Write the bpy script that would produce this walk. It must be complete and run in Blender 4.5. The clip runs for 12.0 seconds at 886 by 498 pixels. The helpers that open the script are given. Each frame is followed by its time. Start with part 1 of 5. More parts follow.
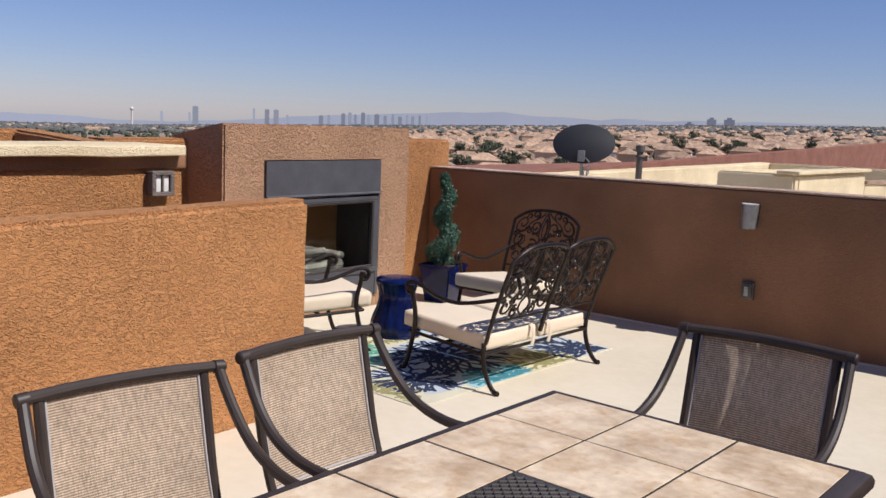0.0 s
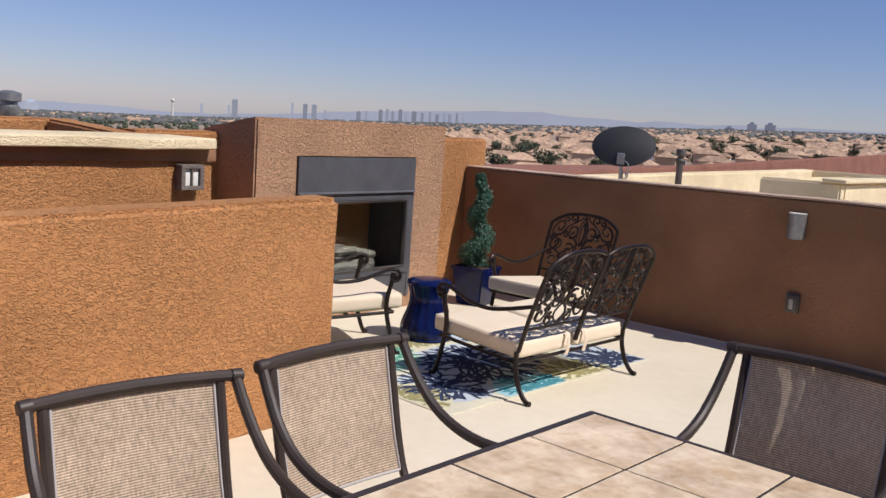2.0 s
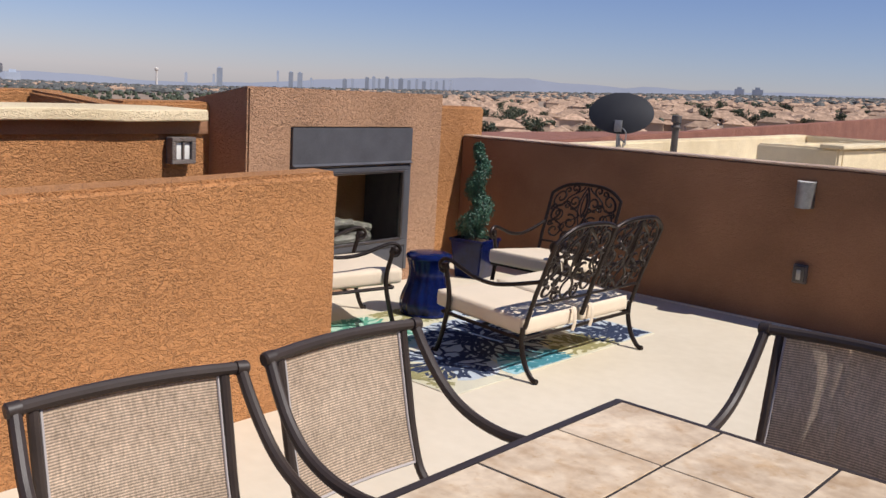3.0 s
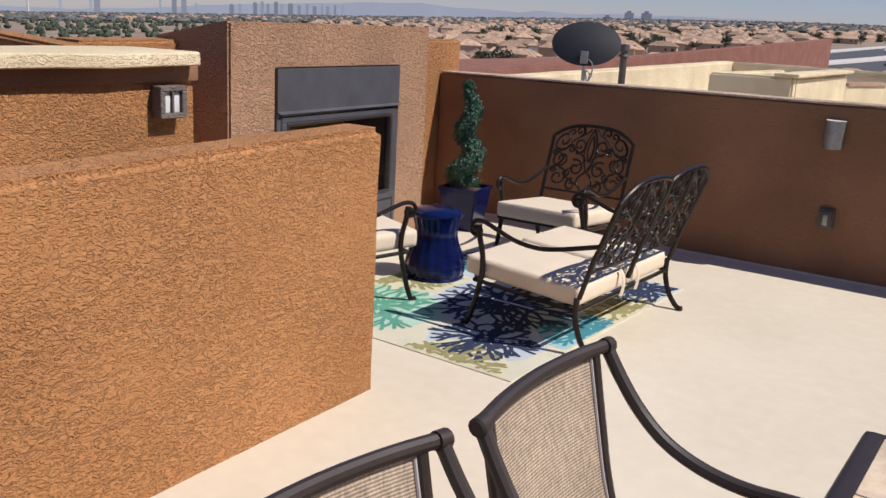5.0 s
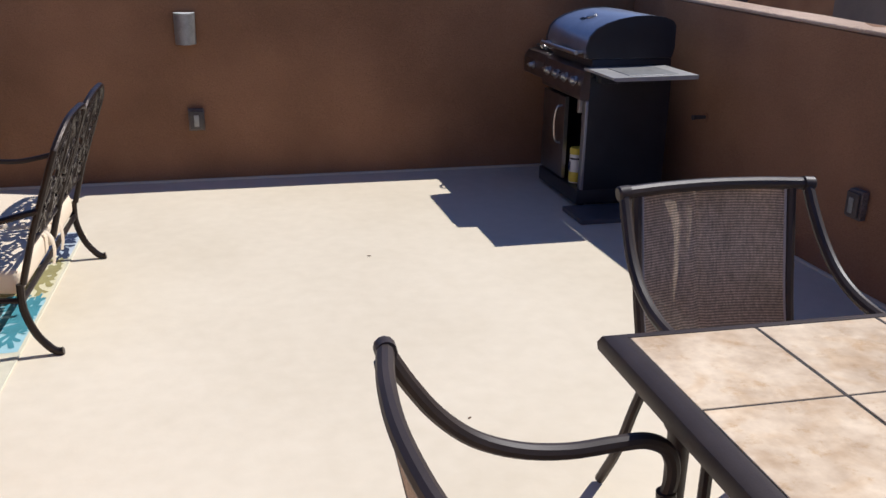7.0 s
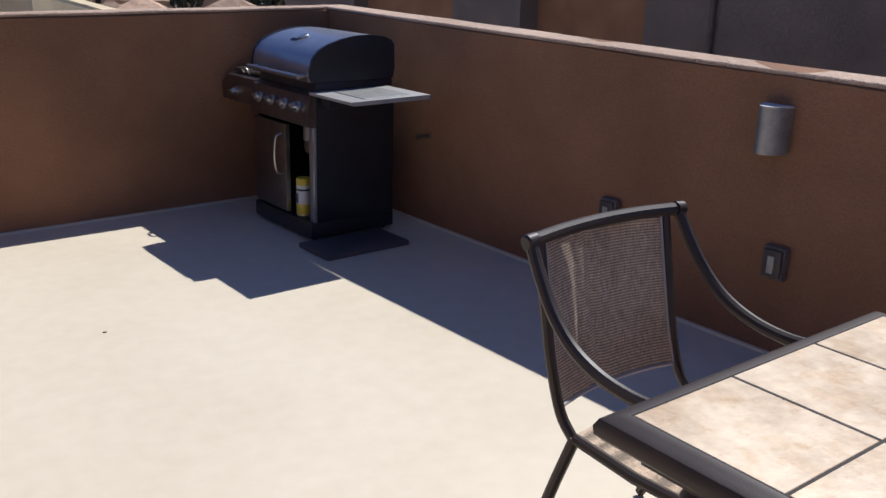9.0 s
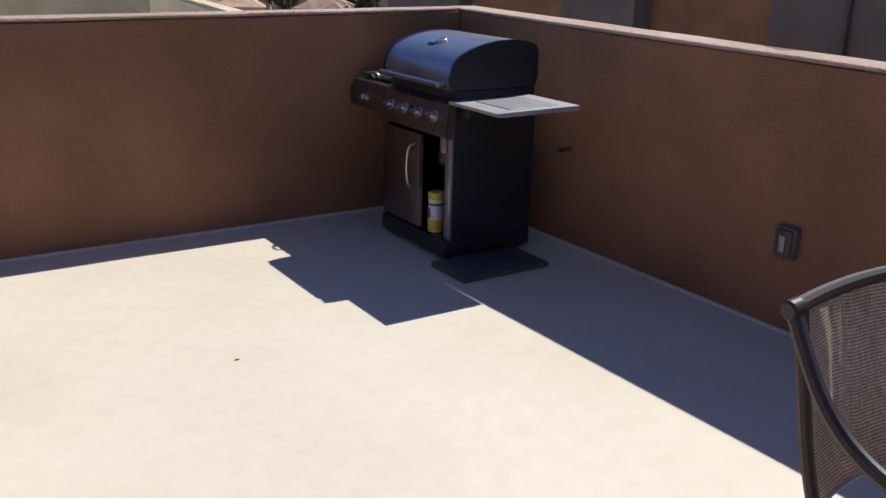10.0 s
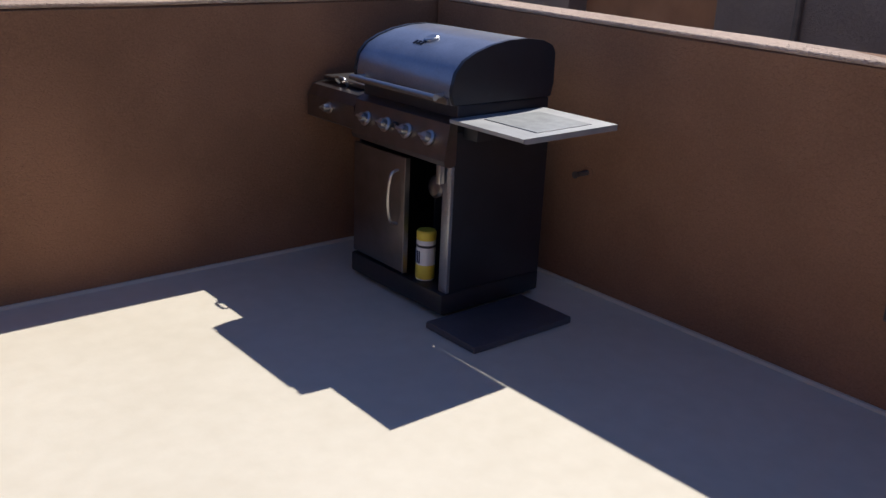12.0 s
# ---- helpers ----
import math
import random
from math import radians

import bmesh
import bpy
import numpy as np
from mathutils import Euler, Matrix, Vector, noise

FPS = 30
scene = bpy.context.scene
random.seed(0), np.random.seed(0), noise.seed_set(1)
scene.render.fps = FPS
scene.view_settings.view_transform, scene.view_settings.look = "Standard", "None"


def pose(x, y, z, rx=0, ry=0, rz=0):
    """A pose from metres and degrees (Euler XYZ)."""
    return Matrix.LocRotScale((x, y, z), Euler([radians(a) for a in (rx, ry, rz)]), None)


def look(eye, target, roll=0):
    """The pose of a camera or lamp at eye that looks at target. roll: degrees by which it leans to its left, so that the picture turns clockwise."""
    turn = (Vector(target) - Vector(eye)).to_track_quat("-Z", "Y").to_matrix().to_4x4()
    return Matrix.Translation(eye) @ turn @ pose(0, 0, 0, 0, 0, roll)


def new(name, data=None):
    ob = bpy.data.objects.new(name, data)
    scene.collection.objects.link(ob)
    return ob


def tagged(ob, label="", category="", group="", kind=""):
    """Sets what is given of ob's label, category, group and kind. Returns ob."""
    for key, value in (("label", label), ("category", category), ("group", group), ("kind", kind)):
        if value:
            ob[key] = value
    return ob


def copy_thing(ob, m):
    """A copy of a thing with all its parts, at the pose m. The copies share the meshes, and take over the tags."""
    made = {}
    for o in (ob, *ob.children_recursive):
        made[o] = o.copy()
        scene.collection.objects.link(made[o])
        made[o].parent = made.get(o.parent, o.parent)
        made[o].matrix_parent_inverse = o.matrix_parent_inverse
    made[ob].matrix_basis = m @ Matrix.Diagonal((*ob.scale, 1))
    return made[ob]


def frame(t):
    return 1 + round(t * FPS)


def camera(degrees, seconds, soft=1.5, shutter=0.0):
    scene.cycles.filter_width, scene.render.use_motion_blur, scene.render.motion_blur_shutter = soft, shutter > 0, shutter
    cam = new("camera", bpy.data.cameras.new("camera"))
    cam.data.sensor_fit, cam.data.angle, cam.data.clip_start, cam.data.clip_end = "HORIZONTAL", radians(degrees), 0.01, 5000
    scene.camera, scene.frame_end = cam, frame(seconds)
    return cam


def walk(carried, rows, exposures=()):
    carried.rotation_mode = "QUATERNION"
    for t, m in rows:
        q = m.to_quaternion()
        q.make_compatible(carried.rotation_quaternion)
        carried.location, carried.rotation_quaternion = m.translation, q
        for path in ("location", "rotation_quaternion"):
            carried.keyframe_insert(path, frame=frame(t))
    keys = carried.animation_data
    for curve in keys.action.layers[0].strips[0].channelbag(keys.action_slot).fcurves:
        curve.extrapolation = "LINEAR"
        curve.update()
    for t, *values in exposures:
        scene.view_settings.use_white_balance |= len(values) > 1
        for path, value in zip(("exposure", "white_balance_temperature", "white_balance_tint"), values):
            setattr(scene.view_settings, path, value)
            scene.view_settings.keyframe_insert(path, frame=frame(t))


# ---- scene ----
cam = camera(51.9, 12.0)
PATH = [
    (0, (-0.23, -6.865, 1.623), (-1.459, -5.313, 1.343), 2.5),
    (0.5, (-0.256, -6.847, 1.621), (-1.483, -5.297, 1.314), 3.1),
    (1, (-0.281, -6.84, 1.624), (-1.505, -5.29, 1.308), 3.2),
    (1.5, (-0.312, -6.811, 1.625), (-1.538, -5.26, 1.327), 3.4),
    (2, (-0.347, -6.725, 1.625), (-1.632, -5.22, 1.337), 3.8),
    (2.5, (-0.402, -6.639, 1.641), (-1.726, -5.174, 1.32), 3.8),
    (3, (-0.535, -6.635, 1.627), (-1.79, -5.119, 1.271), 3.4),
    (3.5, (-0.725, -6.683, 1.624), (-1.892, -5.105, 1.241), 3.0),
    (3.7, (-0.822, -6.675, 1.613), (-1.979, -5.093, 1.218), 3.1),
    (5.3, (-1.724, -6.451, 1.635), (-2.697, -4.783, 1.115), 3.5),
    (5.5, (-1.829, -6.393, 1.626), (-2.721, -4.682, 1.098), 3.7),
    (6, (-2.088, -6.173, 1.607), (-2.601, -4.319, 1.06), 3.5),
    (6.5, (-2.356, -6.079, 1.579), (-2.332, -4.173, 0.974), 2.3),
    (7, (-2.596, -5.999, 1.578), (-2.123, -4.168, 0.925), 1.0),
    (7.2, (-2.654, -5.938, 1.558), (-2.068, -4.137, 0.916), 0.9),
    (7.5, (-2.755, -5.835, 1.576), (-2.019, -4.082, 0.953), 1.6),
    (7.7, (-2.809, -5.771, 1.581), (-1.974, -4.062, 0.964), 2.0),
    (9.3, (-3.025, -5.168, 1.566), (-1.806, -3.703, 0.958), 1.6),
    (9.5, (-3.005, -5.071, 1.575), (-1.847, -3.555, 0.975), 1.4),
    (10, (-3.02, -4.813, 1.566), (-1.965, -3.23, 0.948), 1.6),
    (10.5, (-2.99, -4.51, 1.573), (-1.95, -2.924, 0.938), 0.6),
    (11, (-2.869, -4.233, 1.546), (-1.827, -2.643, 0.923), 1.2),
    (11.5, (-2.766, -3.968, 1.554), (-1.681, -2.412, 0.919), 2.3),
    (12, (-2.743, -3.687, 1.539), (-1.523, -2.243, 0.885), 2.6),
]
EXPOSURES = [(0.0, 0.16, 6150, 13), (3.7, 0.16, 6250, 13), (5.5, 0.09, 6150, 13), (7.0, 0.20, 5980, 12), (9.5, 0.17, 5930, 11), (10.5, 0.34, 5950, 11), (11.0, 0.19, 5950, 11), (12.0, 0.27, 5950, 11)]
walk(cam, [(t, look(e, g, r)) for t, e, g, r in PATH], EXPOSURES)

# ---- world and sun ----
SUN_EL, SUN_AZ = radians(50.2), radians(75.6)
world = bpy.data.worlds.new("sky")
scene.world = world
world.use_nodes = True
sky = world.node_tree.nodes.new("ShaderNodeTexSky")
sky.sky_type = "NISHITA"
sky.sun_disc = False
sky.sun_elevation, sky.sun_rotation = SUN_EL, SUN_AZ
sky.altitude, sky.air_density, sky.dust_density, sky.ozone_density = 800, 1.0, 0.2, 4.0
back = world.node_tree.nodes["Background"]
back.inputs["Strength"].default_value = 0.067
clear = world.node_tree.nodes.new("ShaderNodeVectorMath")      # dry desert air: a little less green, more blue
clear.operation = "MULTIPLY"
clear.inputs[1].default_value = (0.95, 0.91, 1.13)
world.node_tree.links.new(sky.outputs[0], clear.inputs[0])
world.node_tree.links.new(clear.outputs[0], back.inputs[0])
sun = new("sun", bpy.data.lights.new("sun", "SUN"))
sun.data.energy, sun.data.angle, sun.data.color = 4.2, radians(0.53), (1.0, 0.94, 0.85)
sun_way = Vector((math.sin(SUN_AZ) * math.cos(SUN_EL), math.cos(SUN_AZ) * math.cos(SUN_EL), math.sin(SUN_EL)))
sun.matrix_world = look(sun_way * 30, (0, 0, 0))


# ---- materials ----
def mat(name, color, rough=0.6, metal=0.0, vary=0.12, scale=6.0, grain=90.0, bump=0.0, bump_scale=60.0, coat=0.0, tint=None, per_object=0.0):
    """A surface with variation at two scales: stains at scale, grain at grain, both per metre."""
    m = bpy.data.materials.new(name)
    m.use_nodes = True
    nt = m.node_tree
    p = nt.nodes["Principled BSDF"]
    p.inputs["Roughness"].default_value, p.inputs["Metallic"].default_value = rough, metal
    p.inputs["Coat Weight"].default_value = coat
    p.inputs["Coat Roughness"].default_value = 0.06
    co = nt.nodes.new("ShaderNodeTexCoord")
    n1, n2 = nt.nodes.new("ShaderNodeTexNoise"), nt.nodes.new("ShaderNodeTexNoise")
    n1.inputs["Scale"].default_value, n1.inputs["Detail"].default_value = scale, 5
    n2.inputs["Scale"].default_value, n2.inputs["Detail"].default_value = grain, 3
    for n in (n1, n2):
        nt.links.new(co.outputs["Object"], n.inputs["Vector"])
    add = nt.nodes.new("ShaderNodeMath")
    add.operation = "MULTIPLY_ADD"
    nt.links.new(n2.outputs["Fac"], add.inputs[0])
    add.inputs[1].default_value = 0.5
    nt.links.new(n1.outputs["Fac"], add.inputs[2])
    ramp = nt.nodes.new("ShaderNodeValToRGB")
    lo = [c * (1 - vary) for c in color]
    hi = [min(1, c * (1 + vary)) for c in (tint or color)]
    ramp.color_ramp.elements[0].position, ramp.color_ramp.elements[1].position = 0.45, 1.05
    ramp.color_ramp.elements[0].color, ramp.color_ramp.elements[1].color = (*lo, 1), (*hi, 1)
    nt.links.new(add.outputs[0], ramp.inputs[0])
    out = ramp.outputs[0]
    if per_object:
        info = nt.nodes.new("ShaderNodeObjectInfo")
        hsv = nt.nodes.new("ShaderNodeHueSaturation")
        mr = nt.nodes.new("ShaderNodeMapRange")
        mr.inputs["To Min"].default_value, mr.inputs["To Max"].default_value = 1 - per_object, 1 + per_object
        nt.links.new(info.outputs["Random"], mr.inputs["Value"])
        nt.links.new(mr.outputs[0], hsv.inputs["Value"])
        nt.links.new(out, hsv.inputs["Color"])
        out = hsv.outputs[0]
    nt.links.new(out, p.inputs["Base Color"])
    if bump:
        b = nt.nodes.new("ShaderNodeBump")
        n3 = nt.nodes.new("ShaderNodeTexNoise")
        n3.inputs["Scale"].default_value, n3.inputs["Detail"].default_value = bump_scale, 4
        nt.links.new(co.outputs["Object"], n3.inputs["Vector"])
        b.inputs["Strength"].default_value, b.inputs["Distance"].default_value = bump, 0.01
        nt.links.new(n3.outputs["Fac"], b.inputs["Height"])
        nt.links.new(b.outputs[0], p.inputs["Normal"])
    return m


def stucco(name, color, tint, depth=1.0, dirt=0.25):
    """Skip-trowelled stucco: flat islands with curling ridges between, sandy grain, faint stains."""
    m = mat(name, color, 0.92, 0, 0.14, 1.6, 120.0, tint=tint)
    nt = m.node_tree
    p = nt.nodes["Principled BSDF"]
    co = nt.nodes.new("ShaderNodeTexCoord")
    warp = nt.nodes.new("ShaderNodeTexNoise")
    warp.inputs["Scale"].default_value, warp.inputs["Detail"].default_value = 18, 3
    mixv = nt.nodes.new("ShaderNodeVectorMath")
    mixv.operation = "MULTIPLY_ADD"
    mixv.inputs[1].default_value = (0.035, 0.035, 0.035)
    nt.links.new(co.outputs["Object"], warp.inputs["Vector"])
    nt.links.new(warp.outputs["Color"], mixv.inputs[0])
    nt.links.new(co.outputs["Object"], mixv.inputs[2])
    squash = nt.nodes.new("ShaderNodeVectorMath")
    squash.operation = "MULTIPLY"
    squash.inputs[1].default_value = (0.58, 0.58, 1.15)
    nt.links.new(mixv.outputs[0], squash.inputs[0])
    n = nt.nodes.new("ShaderNodeTexNoise")
    n.inputs["Scale"].default_value, n.inputs["Detail"].default_value, n.inputs["Distortion"].default_value = 70, 2.2, 1.2
    nt.links.new(squash.outputs[0], n.inputs["Vector"])
    ridge = nt.nodes.new("ShaderNodeValToRGB")
    e = ridge.color_ramp.elements
    ridge.color_ramp.interpolation = "EASE"
    e[0].position, e[1].position = 0.35, 0.52
    e[0].color, e[1].color = (0, 0, 0, 1), (0.8, 0.8, 0.8, 1)
    e2 = ridge.color_ramp.elements.new(0.70)
    e2.color = (1, 1, 1, 1)
    nt.links.new(n.outputs["Fac"], ridge.inputs[0])
    fine = nt.nodes.new("ShaderNodeTexNoise")
    fine.inputs["Scale"].default_value, fine.inputs["Detail"].default_value = 160, 4
    nt.links.new(co.outputs["Object"], fine.inputs["Vector"])
    s1 = nt.nodes.new("ShaderNodeMath")
    s1.operation = "MULTIPLY_ADD"
    s1.inputs[1].default_value = 0.22
    nt.links.new(fine.outputs["Fac"], s1.inputs[0])
    patchy = nt.nodes.new("ShaderNodeTexNoise")
    patchy.inputs["Scale"].default_value, patchy.inputs["Detail"].default_value = 3.2, 3
    nt.links.new(co.outputs["Object"], patchy.inputs["Vector"])
    worked = nt.nodes.new("ShaderNodeMapRange")
    worked.inputs["From Min"].default_value, worked.inputs["From Max"].default_value = 0.34, 0.66
    worked.inputs["To Min"].default_value, worked.inputs["To Max"].default_value = 0.5, 1.35
    nt.links.new(patchy.outputs["Fac"], worked.inputs["Value"])
    relief = nt.nodes.new("ShaderNodeMath")
    relief.operation = "MULTIPLY"
    nt.links.new(ridge.outputs[0], relief.inputs[0])
    nt.links.new(worked.outputs[0], relief.inputs[1])
    nt.links.new(relief.outputs[0], s1.inputs[2])
    b = nt.nodes.new("ShaderNodeBump")
    b.inputs["Strength"].default_value, b.inputs["Distance"].default_value = 1.0, 0.0118 * depth
    nt.links.new(s1.outputs[0], b.inputs["Height"])
    nt.links.new(b.outputs[0], p.inputs["Normal"])
    return m


M_STUCCO = stucco("orange_stucco", (0.44, 0.195, 0.066), (0.52, 0.245, 0.092))
M_STUCCO_TAN = stucco("tan_stucco", (0.40, 0.225, 0.125), (0.50, 0.29, 0.17))
M_STUCCO_YELLOW = stucco("cream_yellow_stucco", (0.74, 0.59, 0.35), (0.84, 0.70, 0.46), 0.4)
# brown set low, so part of the parapets' shade is in the colour
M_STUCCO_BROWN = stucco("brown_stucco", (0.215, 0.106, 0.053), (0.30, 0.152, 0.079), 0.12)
M_STUCCO_SALMON = stucco("salmon_stucco", (0.25, 0.105, 0.068), (0.31, 0.135, 0.09), 0.6)
M_STUCCO_WORN = stucco("worn_tan_stucco", (0.50, 0.34, 0.235), (0.66, 0.49, 0.37), 0.8)
M_STUCCO_GREY = stucco("taupe_stucco", (0.16, 0.130, 0.112), (0.21, 0.172, 0.148), 0.5)
M_FLOOR = mat("deck_coating", (0.70, 0.608, 0.45), 0.62, 0, 0.05, 0.9, 12.0, 0.04, 40, tint=(0.74, 0.655, 0.505))
M_IRON = mat("bronze_iron", (0.028, 0.020, 0.017), 0.38, 0.6, 0.3, 20, 200, 0.15, 140)
M_FRAME = mat("dark_aluminium", (0.042, 0.029, 0.023), 0.50, 0.0, 0.2, 14, 240, 0.06, 300)
M_CUSHION = mat("cream_canvas", (0.77, 0.645, 0.48), 0.9, 0, 0.06, 4, 300, 0.25, 420)
M_BLUE = mat("cobalt_glaze", (0.004, 0.009, 0.058), 0.16, 0, 0.5, 7, 40, 0.05, 20, coat=0.15)
M_BLUE.node_tree.nodes["Principled BSDF"].inputs["Specular IOR Level"].default_value = 0.22
M_BLACK = mat("black_enamel", (0.020, 0.021, 0.026), 0.33, 0, 0.2, 8, 100, 0.03, 200)
M_BLUEBLACK = mat("satin_black_lid", (0.40, 0.41, 0.44), 0.38, 0.9, 0.2, 6, 100, 0.02, 200, coat=0.4)
M_STEEL = mat("brushed_steel", (0.50, 0.49, 0.47), 0.33, 1.0, 0.1, 12, 250, 0.05, 300)
M_STEEL_DARK = mat("smoked_steel", (0.24, 0.215, 0.205), 0.36, 1.0, 0.15, 12, 250, 0.05, 300)
M_STEEL_PALE = mat("dull_steel", (0.45, 0.44, 0.42), 0.5, 0.55, 0.15, 9, 200, 0.05, 300)
M_WHITE = mat("white_plastic", (0.75, 0.74, 0.70), 0.45, 0, 0.05, 8, 90)
M_YELLOW = mat("yellow_plastic", (0.72, 0.56, 0.06), 0.4, 0, 0.06, 8, 90)
M_DARKMETAL = mat("charcoal_metal", (0.115, 0.115, 0.125), 0.46, 0.35, 0.2, 5, 120, 0.04, 60)
M_SOOT = mat("soot_brick", (0.065, 0.056, 0.050), 0.9, 0, 0.4, 9, 60, 0.4, 40)
M_FIREBRICK = mat("smoked_firebrick", (0.10, 0.082, 0.07), 0.9, 0, 0.3, 9, 60, 0.4, 40, per_object=0.25)
M_LOG = mat("ceramic_log", (0.075, 0.068, 0.058), 0.9, 0, 0.5, 16, 70, 0.8, 30, tint=(0.17, 0.155, 0.13))
M_LEAF = mat("topiary_leaf", (0.016, 0.058, 0.036), 0.5, 0, 0.5, 30, 90, tint=(0.045, 0.115, 0.07))
M_LEAF_FAR = mat("tree_leaf", (0.034, 0.048, 0.024), 0.7, 0, 0.5, 0.4, 4, tint=(0.066, 0.080, 0.042), per_object=0.3)
# leaf green with distance haze mixed into the colour; no air is modelled
M_LEAF_HAZE = mat("haze_tinted_leaf", (0.085, 0.088, 0.080), 0.9, 0, 0.3, 0.02, 0.2, tint=(0.125, 0.125, 0.115))
M_BARK = mat("bark", (0.12, 0.075, 0.045), 0.9, 0, 0.3, 8, 60, 0.5, 40)
M_DISH = mat("dish_paint", (0.022, 0.023, 0.027), 0.72, 0.0, 0.2, 4, 80)
M_ZINC = mat("zinc", (0.34, 0.34, 0.33), 0.5, 0.8, 0.2, 20, 120)
M_PIPE = mat("weathered_pipe", (0.10, 0.085, 0.075), 0.6, 0.3, 0.3, 10, 90)
M_RUG = mat("rug_cream", (0.70, 0.66, 0.50), 0.95, 0, 0.08, 5, 260, 0.5, 350)
M_NAVY = mat("rug_navy", (0.024, 0.038, 0.085), 0.95, 0, 0.25, 9, 260, 0.5, 350)
M_TEAL = mat("rug_teal", (0.06, 0.26, 0.32), 0.95, 0, 0.2, 9, 260, 0.5, 350)
M_GREEN = mat("rug_seagreen", (0.12, 0.36, 0.25), 0.95, 0, 0.2, 9, 260, 0.5, 350)
M_OLIVE = mat("rug_olive", (0.33, 0.30, 0.13), 0.95, 0, 0.2, 9, 260, 0.5, 350)
M_GROUND = mat("desert_ground", (0.25, 0.18, 0.125), 0.95, 0, 0.3, 0.02, 0.3, tint=(0.32, 0.24, 0.17))
M_ASPHALT = mat("asphalt", (0.085, 0.083, 0.085), 0.9, 0, 0.2, 0.1, 3)
M_CONCRETE = mat("pale_concrete", (0.62, 0.58, 0.52), 0.85, 0, 0.1, 0.3, 5)
M_HOUSE = mat("house_stucco", (0.50, 0.36, 0.25), 0.9, 0, 0.1, 0.5, 8, per_object=0.18)
M_ROOF = mat("clay_roof_tile", (0.31, 0.19, 0.118), 0.85, 0, 0.25, 0.5, 5, tint=(0.47, 0.32, 0.215), per_object=0.32)
# blue-grey here is distance haze painted onto the mountains
M_HAZE = mat("haze_tinted_mountain", (0.258, 0.278, 0.325), 1.0, 0, 0.05, 0.001, 0.01)
# tower colour carries the bluish distance haze itself
M_HAZE_CITY = mat("haze_tinted_tower", (0.36, 0.40, 0.46), 0.9, 0, 0.1, 0.01, 0.1, per_object=0.3)
M_GLASSDARK = mat("dark_window", (0.03, 0.035, 0.04), 0.1, 0, 0.2, 1, 10)


# ---- building helpers ----
def part(name, bm, material, parent=None, label="", smooth=True):
    """Links a bmesh as one mesh object, under parent where there is one."""
    me = bpy.data.meshes.new(name)
    bmesh.ops.recalc_face_normals(bm, faces=bm.faces)
    if smooth:
        for f in bm.faces:
            f.smooth = True
        for ed in bm.edges:
            if len(ed.link_faces) == 2 and ed.calc_face_angle(0) > 0.6:
                ed.smooth = False
    bm.to_mesh(me)
    bm.free()
    me.materials.append(material)
    ob = new(name, me)
    if parent:
        ob.parent = parent
    if label:
        ob["label"] = label
    return ob


def thing(name, m, label, category, group="", kind=""):
    ob = new(name)
    ob.empty_display_size = 0.1
    ob.matrix_basis = m
    return tagged(ob, label, category, group, kind)


def box(x0, x1, y0, y1, z0, z1, bevel=0.0, seg=2, bm=None):
    bm = bm or bmesh.new()
    r = bmesh.ops.create_cube(bm, size=1.0)
    v = r["verts"]
    bmesh.ops.transform(bm, verts=v, matrix=Matrix.Translation(((x0 + x1) / 2, (y0 + y1) / 2, (z0 + z1) / 2)) @ Matrix.Diagonal((x1 - x0, y1 - y0, z1 - z0, 1)))
    if bevel:
        ed = list({e for p in v for e in p.link_edges})
        bmesh.ops.bevel(bm, geom=ed, offset=bevel, segments=seg, profile=0.6, affect="EDGES")
    return bm


def smooth_path(pts, n=6):
    """Catmull-Rom through the points."""
    p = [Vector(q) for q in pts]
    p = [2 * p[0] - p[1]] + p + [2 * p[-1] - p[-2]]
    out = []
    for i in range(1, len(p) - 2):
        a, b, c, d = p[i - 1:i + 3]
        for k in range(n):
            t = k / n
            out.append(0.5 * (2 * b + (c - a) * t + (2 * a - 5 * b + 4 * c - d) * t * t + (3 * b - a - 3 * c + d) * t ** 3))
    out.append(p[-2])
    return out


def tube(pts, r, seg=8, bm=None, flat=1.0, radii=None):
    """A rod swept along the points, closed at both ends."""
    bm = bm or bmesh.new()
    pts = [Vector(q) for q in pts]
    rings = []
    up = None
    for i, p in enumerate(pts):
        d = (pts[min(i + 1, len(pts) - 1)] - pts[max(i - 1, 0)]).normalized()
        if up is None:
            up = Vector((0, 0, 1)) if abs(d.z) < 0.9 else Vector((1, 0, 0))
        s = d.cross(up).normalized()
        up = s.cross(d).normalized()
        rr = radii[i] if radii else r
        rings.append([bm.verts.new(p + rr * (math.cos(a) * s + flat * math.sin(a) * up)) for a in (2 * math.pi * k / seg for k in range(seg))])
    for a, b in zip(rings, rings[1:]):
        for k in range(seg):
            bm.faces.new((a[k], a[(k + 1) % seg], b[(k + 1) % seg], b[k]))
    bm.faces.new(rings[0][::-1])
    bm.faces.new(rings[-1])
    return bm


